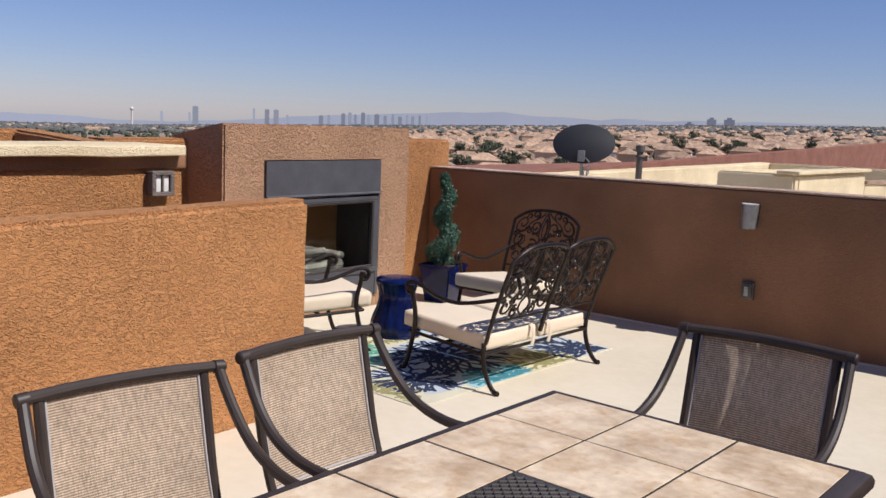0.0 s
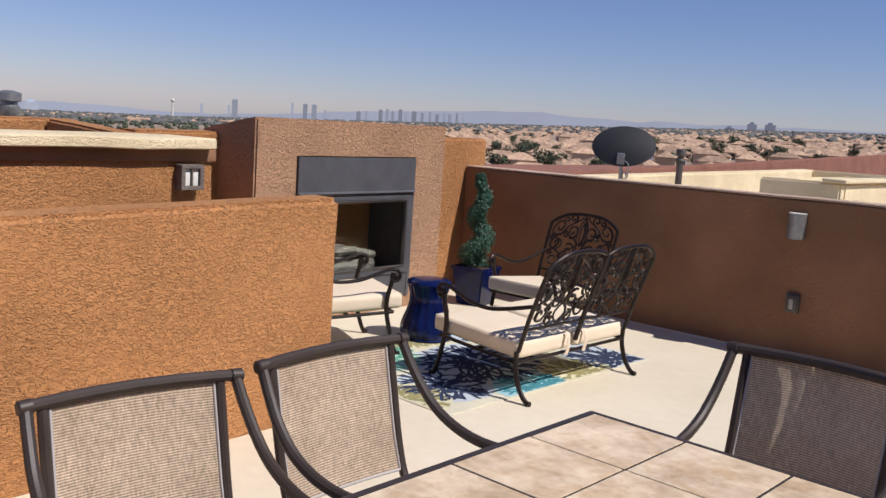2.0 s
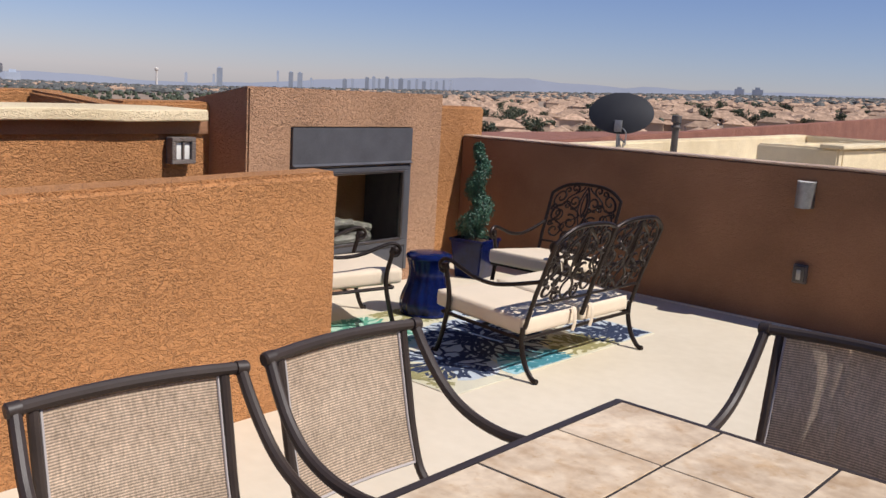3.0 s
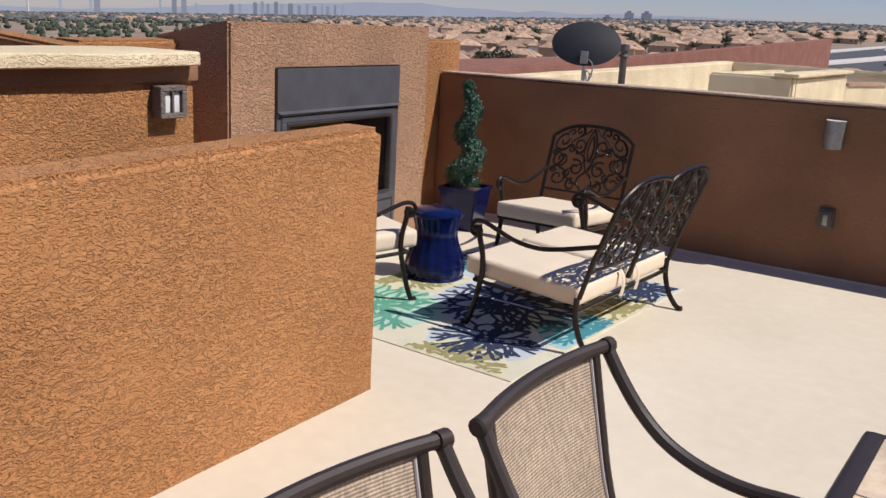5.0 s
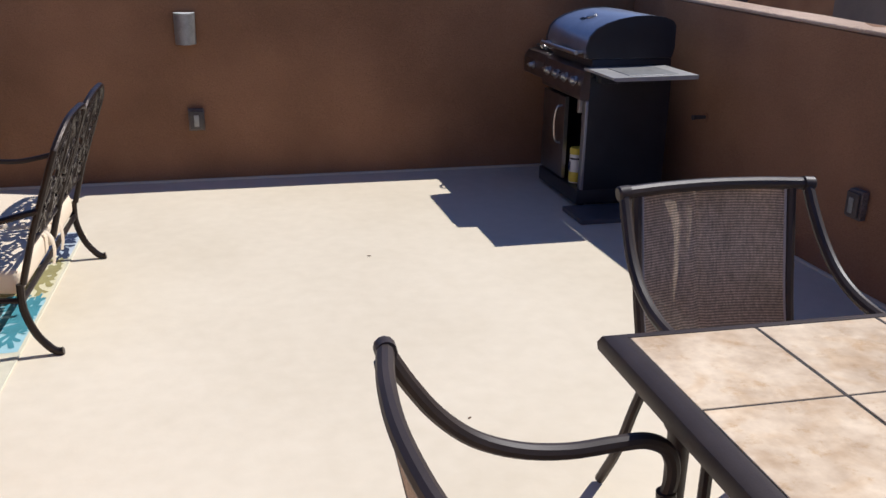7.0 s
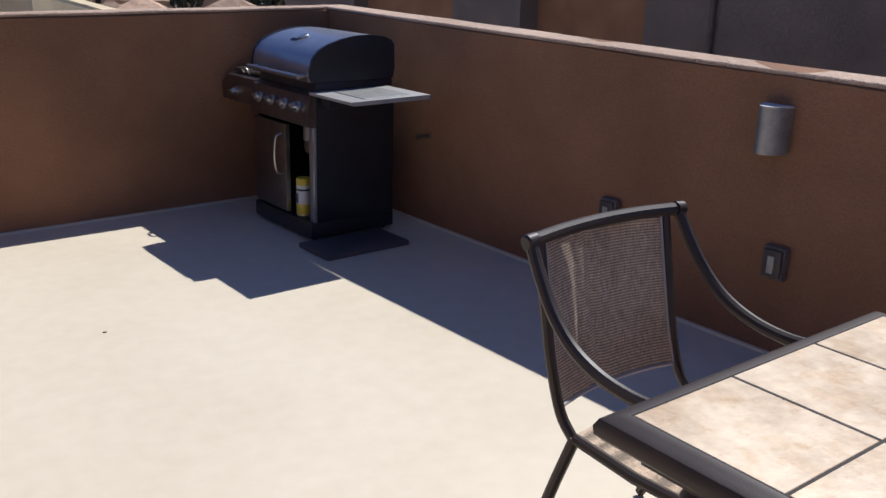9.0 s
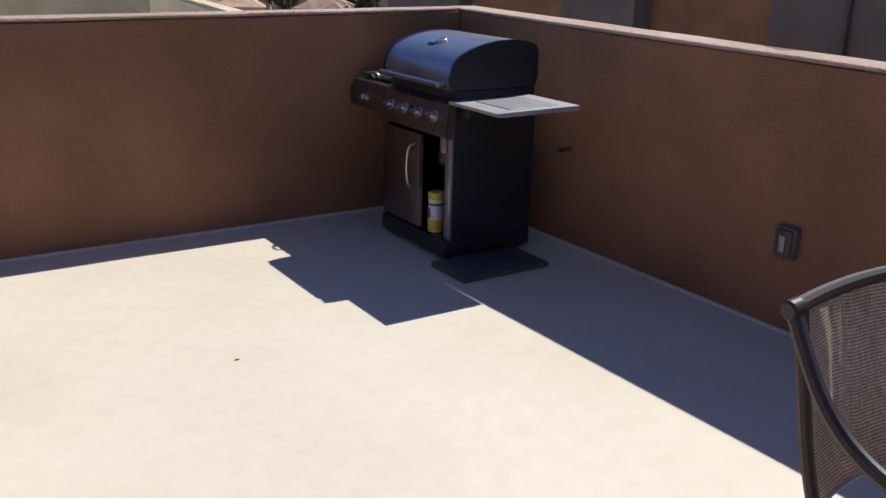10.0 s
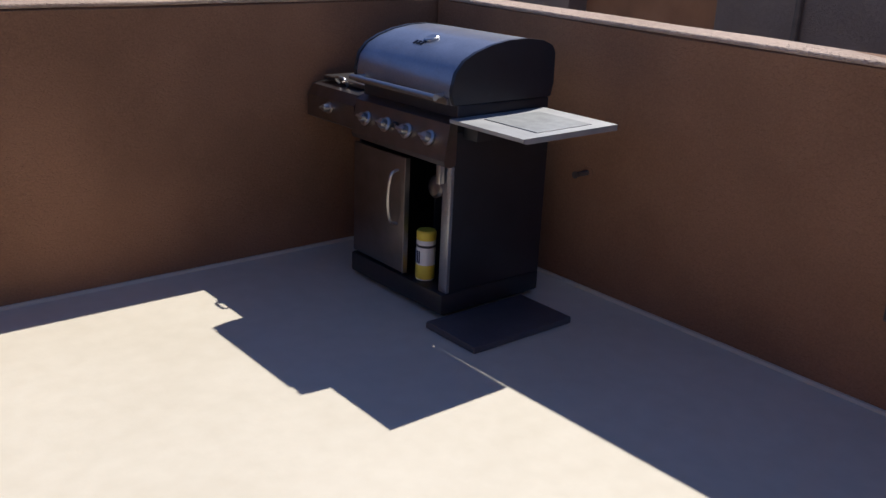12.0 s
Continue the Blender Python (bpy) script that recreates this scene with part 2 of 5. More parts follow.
def lathe(profile, seg=28, bm=None, lobes=0, lobe=0.0, centre=(0, 0)):
    """A turned body from (radius, height) pairs; lobes: ribs round it."""
    bm = bm or bmesh.new()
    rings = []
    for r, z in profile:
        ring = []
        for k in range(seg):
            a = 2 * math.pi * k / seg
            q = r * (1 + lobe * abs(math.cos(lobes * a / 2))) if lobes else r
            ring.append(bm.verts.new((centre[0] + q * math.cos(a), centre[1] + q * math.sin(a), z)))
        rings.append(ring)
    for a, b in zip(rings, rings[1:]):
        for k in range(seg):
            bm.faces.new((a[k], a[(k + 1) % seg], b[(k + 1) % seg], b[k]))
    bm.faces.new(rings[0][::-1])
    bm.faces.new(rings[-1])
    return bm


def prism(outline, axis, a, b, bm=None):
    """An outline of (u, v) pairs pushed from a to b along axis x, y or z."""
    bm = bm or bmesh.new()
    put = {"x": lambda u, v, w: (w, u, v), "y": lambda u, v, w: (u, w, v), "z": lambda u, v, w: (u, v, w)}[axis]
    lo = [bm.verts.new(put(u, v, a)) for u, v in outline]
    hi = [bm.verts.new(put(u, v, b)) for u, v in outline]
    n = len(outline)
    bm.faces.new(lo)
    bm.faces.new(hi[::-1])
    for k in range(n):
        bm.faces.new((lo[k], lo[(k + 1) % n], hi[(k + 1) % n], hi[k]))
    return bm


def structure(name, bm, material, label, category="wall", smooth=True):
    return tagged(part(name, bm, material, None, "", smooth), label, category, "", "structure")


def rough_top(bm, amount=0.006, seed=1):
    """Cuts a wall into a mesh fine enough to be slightly uneven."""
    bmesh.ops.subdivide_edges(bm, edges=[e for e in bm.edges if e.calc_length() > 0.5], cuts=24, use_grid_fill=True)
    for v in bm.verts:
        v.co += Vector([amount * noise.noise(v.co * 3.1 + Vector((seed * 9 + k * 31, 0, 0))) for k in range(3)])
    return bm


# ---- deck: floor and walls ----
WA, WB, WW = 0.10, 0.33, -5.96      # inner faces of the long parapet, the grill-side parapet and the fireplace-side wall


def wall_sloped(x0, x1, y0, y1, tops, z0=-0.3, bevel=0.02):
    """A wall box whose top corners (x0y0, x1y0, x1y1, x0y1) have their own heights."""
    bm = box(x0, x1, y0, y1, z0, 1.0)
    for v in bm.verts:
        if v.co.z > 0.5:
            i = (0 if v.co.x < (x0 + x1) / 2 else 1) if v.co.y < (y0 + y1) / 2 else (3 if v.co.x < (x0 + x1) / 2 else 2)
            v.co.z = tops[i]
    bmesh.ops.bevel(bm, geom=[e for e in bm.edges if min(v.co.z for v in e.verts) > 0.5 or abs(e.verts[0].co.z - e.verts[1].co.z) > 0.6], offset=bevel, segments=3, affect="EDGES")
    return rough_top(bm)


def worn_cap(name, x0, x1, y0, y1, tops, label):
    """A thin worn skin along a wall's top."""
    bm = box(x0, x1, y0, y1, 0.0, 1.0)
    for v in bm.verts:
        i = (0 if v.co.x < (x0 + x1) / 2 else 1) if v.co.y < (y0 + y1) / 2 else (3 if v.co.x < (x0 + x1) / 2 else 2)
        v.co.z = tops[i] + (0.006 if v.co.z > 0.5 else -0.012)
    bmesh.ops.bevel(bm, geom=list(bm.edges), offset=0.005, segments=1, affect="EDGES")
    return structure(name, rough_top(bm, 0.004, 5), M_STUCCO_WORN, label, "trim")


structure("floor", box(-6.2, 0.55, -9.5, 0.3, -0.2, 0.0), M_FLOOR, "cream coated roof deck floor with faint stains", "floor")
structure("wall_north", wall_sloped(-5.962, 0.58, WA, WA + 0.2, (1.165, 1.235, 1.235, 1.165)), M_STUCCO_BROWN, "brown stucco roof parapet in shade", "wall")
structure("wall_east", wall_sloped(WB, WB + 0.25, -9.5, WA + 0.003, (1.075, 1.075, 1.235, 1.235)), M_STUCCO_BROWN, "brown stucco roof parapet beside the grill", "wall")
structure("wall_west", wall_sloped(WW - 0.25, WW, -3.42, 0.42, (1.40, 1.40, 1.43, 1.43)), M_STUCCO, "orange stucco wall behind the fireplace", "wall")
structure("wall_south", wall_sloped(-6.2, 0.58, -9.7, -9.5, (1.15, 1.12, 1.12, 1.15)), M_STUCCO, "orange stucco parapet closing the deck", "wall")
structure("wall_stair", wall_sloped(-4.06, -3.85, -9.5, -3.467, (1.07, 1.07, 1.166, 1.166), bevel=0.03), M_STUCCO, "orange skip-trowelled stucco half wall beside the stairs", "wall")
structure("wall_lamp", wall_sloped(-5.30, -5.04, -9.5, -3.44, (1.335, 1.335, 1.335, 1.335), bevel=0.008), M_STUCCO, "orange stucco wall carrying a lamp and a coping", "wall")
cap = box(-5.45, -4.945, -9.5, -3.48, 1.337, 1.40, 0.014, 3)
structure("coping", rough_top(cap, 0.010, 3), M_STUCCO_YELLOW, "pale yellow textured stucco coping", "trim")
# brown strip where the coping's shadow falls, the shade put into its colour
structure("trim_coping_shadow", box(-5.05, -5.015, -9.5, -3.43, 1.262, 1.337, 0.006), M_STUCCO_BROWN, "brown strip standing for the coping's shadow on the wall", "trim")
structure("wall_roof", wall_sloped(-7.2, -6.9, -9.5, -3.3, (1.39, 1.39, 1.42, 1.42)), M_STUCCO, "orange stucco roof parapet beyond the stairs", "wall")
structure("wall_roof_end", wall_sloped(-6.9, -5.45, -3.58, -3.38, (1.42, 1.36, 1.36, 1.42)), M_STUCCO, "orange stucco end of the roof parapet", "wall")
structure("roof_flat", box(-6.9, -5.30, -9.5, -3.58, 0.7, 0.8), M_STUCCO_GREY, "flat roof behind the coping", "roof")
worn_cap("trim_cap_north", -5.95, 0.32, WA + 0.006, WA + 0.19, (1.165, 1.233, 1.233, 1.165), "worn tan top of the brown parapet")
worn_cap("trim_cap_east", WB + 0.006, WB + 0.24, -9.5, WA + 0.19, (1.075, 1.075, 1.235, 1.235), "worn tan top of the brown parapet")
structure("baseboard_north", box(-5.95, WB, WA - 0.015, WA + 0.01, -0.01, 0.014, 0.004), M_FLOOR, "cream floor coating turned up at the wall", "baseboard")
structure("baseboard_east", box(WB - 0.015, WB + 0.01, -9.5, WA, -0.01, 0.014, 0.004), M_FLOOR, "cream floor coating turned up at the wall", "baseboard")
# ---- things ----
# ---- fireplace ----
FX = -5.527


def fireplace():
    f = thing("fireplace", pose(FX, -1.728, 0), "tan stucco outdoor gas fireplace with a dark metal surround", "fireplace")
    # local: x back is negative, y along the front; the top falls to the back
    bm = prism([(-1.016, 0.0), (-1.016, 1.54), (1.016, 1.54), (1.016, 0.0), (0.636, 0.0), (0.636, 1.27), (-0.64, 1.27), (-0.64, 0.0)], "x", -0.62, 0.0)
    for v in bm.verts:
        if v.co.z > 1.5 and v.co.x < -0.3:
            v.co.z -= 0.115
    outer = [e for e in bm.edges if all(v.co.x > -0.01 for v in e.verts) and (all(v.co.z > 1.5 for v in e.verts) or all(abs(v.co.y) > 1.0 for v in e.verts))]
    bmesh.ops.bevel(bm, geom=outer, offset=0.014, segments=2, affect="EDGES")
    part("body", bm, M_STUCCO_TAN, f)
    part("hearth", box(-0.62, 0.0, -0.638, 0.634, 0.0, 0.099), M_STUCCO_TAN, f, "", False)
    part("hood", prism([(0.02, 1.262), (0.02, 1.0), (0.045, 0.985), (0.005, 0.985), (-0.05, 1.0), (-0.05, 1.262)], "y", -0.632, 0.628), M_DARKMETAL, f, "charcoal metal hood panel", False)
    for y0, y1 in ((-0.634, -0.60), (0.596, 0.63)):
        part("side_trim", box(-0.05, 0.016, y0, y1, 0.10, 0.984, 0.003), M_DARKMETAL, f)
    part("lower_panel", box(-0.05, 0.010, -0.60, 0.596, 0.10, 0.30, 0.004), M_DARKMETAL, f)
    fr = bmesh.new()
    for b in ((-0.03, 0.024, -0.598, 0.594, 0.925, 0.965), (-0.03, 0.024, -0.598, 0.594, 0.302, 0.352), (-0.03, 0.024, -0.598, -0.548, 0.352, 0.925), (-0.03, 0.024, 0.544, 0.594, 0.352, 0.925)):
        box(*b, 0.005, 1, fr)
    frame_ob = part("door_frame", fr, M_DARKMETAL, f, "black metal glass-door frame")
    tr = bmesh.new()
    for b in ((0.0, 0.030, -0.548, 0.544, 0.905, 0.925), (0.0, 0.030, -0.548, 0.544, 0.352, 0.372), (0.0, 0.030, -0.548, -0.53, 0.372, 0.905), (0.0, 0.030, 0.526, 0.544, 0.372, 0.905)):
        box(*b, 0.004, 1, tr)
    part("inner_trim", tr, M_STEEL_DARK, frame_ob, "brushed metal inner trim")
    part("louvre", box(-0.04, 0.020, -0.598, 0.594, 0.968, 0.982, 0.003), M_STEEL_DARK, f)
    g = bpy.data.materials.new("fire_glass")
    g.use_nodes = True
    nt = g.node_tree
    gl = nt.nodes.new("ShaderNodeBsdfGlass")
    gl.inputs["IOR"].default_value, gl.inputs["Roughness"].default_value, gl.inputs["Color"].default_value = 1.25, 0.0, (0.82, 0.84, 0.84, 1)
    nt.links.new(gl.outputs[0], nt.nodes["Material Output"].inputs[0])
    pane = part("pane", box(-0.006, 0.0, -0.546, 0.542, 0.354, 0.923), g, frame_ob, "clear glass pane")
    pane.visible_shadow = False
    fb = bmesh.new()
    for b in ((-0.50, -0.46, -0.55, 0.55, 0.28, 1.0), (-0.46, -0.05, -0.60, -0.56, 0.28, 1.0), (-0.46, -0.05, 0.56, 0.60, 0.28, 1.0), (-0.46, -0.05, -0.56, 0.56, 0.26, 0.30), (-0.46, -0.05, -0.56, 0.56, 0.97, 1.0)):
        box(*b, bm=fb)
    lining = part("firebox", fb, M_SOOT, f, "sooty firebox lining", False)
    brick = box(0.0, 0.012, -0.1, 0.1, -0.028, 0.028, 0.003, 1)
    me = bpy.data.meshes.new("brick")
    brick.to_mesh(me)
    brick.free()
    me.materials.append(M_FIREBRICK)
    for row in range(10):
        for col in range(5):
            y = -0.44 + 0.208 * col + (0.104 if row % 2 else 0)
            if y < 0.46:
                o = new("brick", me)
                o.parent = lining
                o.matrix_basis = pose(-0.462, y, 0.34 + 0.064 * row)
    part("grate", box(-0.36, -0.10, -0.44, 0.44, 0.30, 0.325, 0.006), M_DARKMETAL, f, "black log grate")
    for k, (x0, y0, z0, x1, y1, z1, r) in enumerate(((-0.20, -0.42, 0.36, -0.18, 0.36, 0.37, 0.055), (-0.32, -0.36, 0.38, -0.30, 0.42, 0.40, 0.06), (-0.30, -0.20, 0.46, -0.12, 0.12, 0.50, 0.045), (-0.34, 0.30, 0.44, -0.14, 0.10, 0.47, 0.045), (-0.28, -0.05, 0.52, -0.22, 0.42, 0.43, 0.04))):
        a, b = Vector((x0, y0, z0)), Vector((x1, y1, z1))
        pts = [a.lerp(b, i / 8) + 0.015 * Vector((noise.noise(Vector((k, i, 0))), 0, noise.noise(Vector((k, i, 5))))) for i in range(9)]
        part("log", tube(pts, r, 9, radii=[r * (0.85 + 0.3 * noise.noise(Vector((k * 3, i * 0.7, 2)))) for i in range(9)]), M_LOG, f, "grey ceramic log")
    return f


fireplace()


# ---- wall lights, outlets ----
def tube_sconce(m):
    s = thing("wall_sconce", m, "brushed silver half-round wall sconce on the brown parapet", "wall light", "parapet sconces")
    bm = bmesh.new()
    pr = [(0.065 * math.cos(a), -0.01 - 0.105 * math.sin(a)) for a in [math.pi * k / 14 for k in range(15)]]
    inner = [(x * 0.94, y * 0.94 + 0.001) for x, y in pr]
    prism(pr + inner[::-1], "z", 0.0, 0.19, bm)
    part("shell", bm, M_ZINC, s)
    part("cover", prism(pr, "z", 0.184, 0.192), M_WHITE, s, "pale flat top")
    part("mount", box(-0.05, 0.05, -0.012, 0.0, 0.02, 0.17, 0.003), M_STEEL_DARK, s)
    return s


tube_sconce(pose(-2.727, WA - 0.002, 0.90))
tube_sconce(pose(WB - 0.002, -3.318, 0.86, 0, 0, -90))


def outlet(m):
    o = thing("outlet_box", m, "taupe weatherproof outlet box with a hinged cover", "outlet", "parapet outlets")
    part("back_box", box(-0.05, 0.05, -0.035, 0.0, 0.0, 0.14, 0.006), M_STUCCO_GREY, o)
    part("cover", box(-0.042, 0.042, -0.052, -0.036, 0.012, 0.13, 0.008), M_PIPE, o)
    part("socket", box(-0.016, 0.016, -0.058, -0.0525, 0.03, 0.105, 0.004), M_ZINC, o, "dull metal socket plate")
    return o


outlet(pose(-2.695, WA - 0.002, 0.345))
outlet(pose(WB - 0.002, -2.50, 0.345, 0, 0, -90))
outlet(pose(WB - 0.002, -3.40, 0.34, 0, 0, -90))

lamp = thing("wall_lantern", pose(-5.04, -3.622, 1.10), "square dark bronze wall lantern with two frosted panes", "wall light")
part("back_plate", box(0.002, 0.02, -0.075, 0.075, -0.005, 0.145, 0.004), M_DARKMETAL, lamp)
hb = bmesh.new()
for b in ((0.02, 0.075, -0.078, 0.078, 0.122, 0.146), (0.02, 0.075, -0.078, 0.078, -0.004, 0.02), (0.02, 0.075, -0.078, -0.05, 0.02, 0.122), (0.02, 0.075, 0.05, 0.078, 0.02, 0.122), (0.055, 0.07, -0.006, 0.006, 0.02, 0.122)):
    box(*b, 0.003, 1, hb)
part("housing", hb, M_STUCCO_GREY, lamp)
for y in (-0.028, 0.028):
    part("pane", box(0.045, 0.055, y - 0.021, y + 0.021, 0.021, 0.121, 0.003), M_WHITE, lamp, "frosted glass pane")

valve = thing("gas_stub", pose(WB, -1.04, 0.55), "rusty gas pipe stub in the parapet", "pipe")
part("pipe", tube([(0, 0, 0), (-0.07, 0, 0), (-0.09, 0, 0)], 0.011, 8, radii=[0.012, 0.012, 0.017]), M_PIPE, valve)
part("flange", tube([(0.0, 0, 0), (-0.006, 0, 0)], 0.028, 12), M_STUCCO_BROWN, valve)


# ---- dining table and chairs ----
M_TILE = mat("travertine_tile", (0.56, 0.40, 0.245), 0.40, 0, 0.12, 7, 34, 0.08, 60, tint=(0.78, 0.63, 0.44), per_object=0.06)


def veined(m):
    """Travertine: cloudy patches with brown flecks and veins, different on each tile."""
    nt = m.node_tree
    p = nt.nodes["Principled BSDF"]
    info, co = nt.nodes.new("ShaderNodeObjectInfo"), nt.nodes.new("ShaderNodeTexCoord")
    shift = nt.nodes.new("ShaderNodeVectorMath")
    shift.operation = "ADD"
    far = nt.nodes.new("ShaderNodeMath")
    far.operation = "MULTIPLY"
    far.inputs[1].default_value = 37.0
    nt.links.new(info.outputs["Random"], far.inputs[0])
    nt.links.new(co.outputs["Object"], shift.inputs[0])
    nt.links.new(far.outputs[0], shift.inputs[1])
    for n in [n for n in nt.nodes if n.type == "TEX_NOISE"]:
        nt.links.new(shift.outputs[0], n.inputs["Vector"])
    cloud, vein = nt.nodes.new("ShaderNodeTexNoise"), nt.nodes.new("ShaderNodeTexNoise")
    cloud.inputs["Scale"].default_value, cloud.inputs["Detail"].default_value, cloud.inputs["Distortion"].default_value = 9, 8, 0.9
    vein.inputs["Scale"].default_value, vein.inputs["Detail"].default_value, vein.inputs["Roughness"].default_value = 26, 6, 0.7
    base = p.inputs["Base Color"].links[0].from_socket
    for n, lo, hi, tone in ((cloud, 0.50, 0.68, (0.89, 0.82, 0.73, 1)), (vein, 0.55, 0.68, (0.85, 0.76, 0.63, 1))):
        nt.links.new(shift.outputs[0], n.inputs["Vector"])
        mr, mx = nt.nodes.new("ShaderNodeMapRange"), nt.nodes.new("ShaderNodeMix")
        mr.inputs["From Min"].default_value, mr.inputs["From Max"].default_value = lo, hi
        mx.data_type, mx.blend_type = "RGBA", "MULTIPLY"
        nt.links.new(n.outputs["Fac"], mr.inputs["Value"])
        nt.links.new(mr.outputs[0], mx.inputs[0])
        nt.links.new(base, mx.inputs[6])
        mx.inputs[7].default_value = tone
        base = mx.outputs[2]
    nt.links.new(base, p.inputs["Base Color"])


veined(M_TILE)
M_GROUT = mat("dark_grout", (0.035, 0.026, 0.022), 0.8, 0, 0.2, 10, 100)
M_HEM = mat("pale_hem", (0.46, 0.42, 0.40), 0.8, 0, 0.1, 10, 200)
M_GRATE = mat("dark_woven_insert", (0.055, 0.052, 0.052), 0.7, 0.0, 0.4, 60, 400, 0.6, 300)


def weave_material():
    """Sling fabric: light and dark yarns crossing, slightly see-through."""
    m = mat("woven_sling", (0.48, 0.36, 0.25), 0.8, 0, 0.12, 5, 200, tint=(0.62, 0.485, 0.355))
    nt = m.node_tree
    p = nt.nodes["Principled BSDF"]
    base = p.inputs["Base Color"].links[0].from_socket
    co = nt.nodes.new("ShaderNodeTexCoord")
    ribs = nt.nodes.new("ShaderNodeTexWave")
    ribs.bands_direction = "Z"
    ribs.inputs["Scale"].default_value, ribs.inputs["Distortion"].default_value, ribs.inputs["Detail"].default_value, ribs.inputs["Detail Scale"].default_value = 44, 1.2, 2, 2
    nt.links.new(co.outputs["Object"], ribs.inputs["Vector"])
    stretch = nt.nodes.new("ShaderNodeVectorMath")
    stretch.operation = "MULTIPLY"
    stretch.inputs[1].default_value = (1.0, 1.0, 0.07)
    nt.links.new(co.outputs["Object"], stretch.inputs[0])
    yarn = nt.nodes.new("ShaderNodeTexNoise")
    yarn.inputs["Scale"].default_value, yarn.inputs["Detail"].default_value = 170, 3
    nt.links.new(stretch.outputs[0], yarn.inputs["Vector"])
    level = nt.nodes.new("ShaderNodeMapRange")
    level.inputs["To Min"].default_value, level.inputs["To Max"].default_value = 0.46, 1.30
    nt.links.new(ribs.outputs["Fac"], level.inputs["Value"])
    streak = nt.nodes.new("ShaderNodeMapRange")
    streak.inputs["From Min"].default_value, streak.inputs["From Max"].default_value = 0.3, 0.7
    streak.inputs["To Min"].default_value, streak.inputs["To Max"].default_value = 0.72, 1.28
    nt.links.new(yarn.outputs["Fac"], streak.inputs["Value"])
    both = nt.nodes.new("ShaderNodeMath")
    both.operation = "MULTIPLY"
    nt.links.new(level.outputs[0], both.inputs[0])
    nt.links.new(streak.outputs[0], both.inputs[1])
    hsv = nt.nodes.new("ShaderNodeHueSaturation")
    nt.links.new(both.outputs[0], hsv.inputs["Value"])
    nt.links.new(base, hsv.inputs["Color"])
    nt.links.new(hsv.outputs[0], p.inputs["Base Color"])
    bump = nt.nodes.new("ShaderNodeBump")
    bump.inputs["Strength"].default_value, bump.inputs["Distance"].default_value = 0.15, 0.002
    nt.links.new(both.outputs[0], bump.inputs["Height"])
    nt.links.new(bump.outputs[0], p.inputs["Normal"])
    tr = nt.nodes.new("ShaderNodeBsdfTranslucent")
    nt.links.new(hsv.outputs[0], tr.inputs[0])
    tp = nt.nodes.new("ShaderNodeBsdfTransparent")
    m1, m2 = nt.nodes.new("ShaderNodeMixShader"), nt.nodes.new("ShaderNodeMixShader")
    m1.inputs[0].default_value, m2.inputs[0].default_value = 0.13, 0.16
    nt.links.new(p.outputs[0], m1.inputs[1])
    nt.links.new(tr.outputs[0], m1.inputs[2])
    nt.links.new(m1.outputs[0], m2.inputs[1])
    nt.links.new(tp.outputs[0], m2.inputs[2])
    nt.links.new(m2.outputs[0], nt.nodes["Material Output"].inputs[0])
    return m


M_SLING = weave_material()


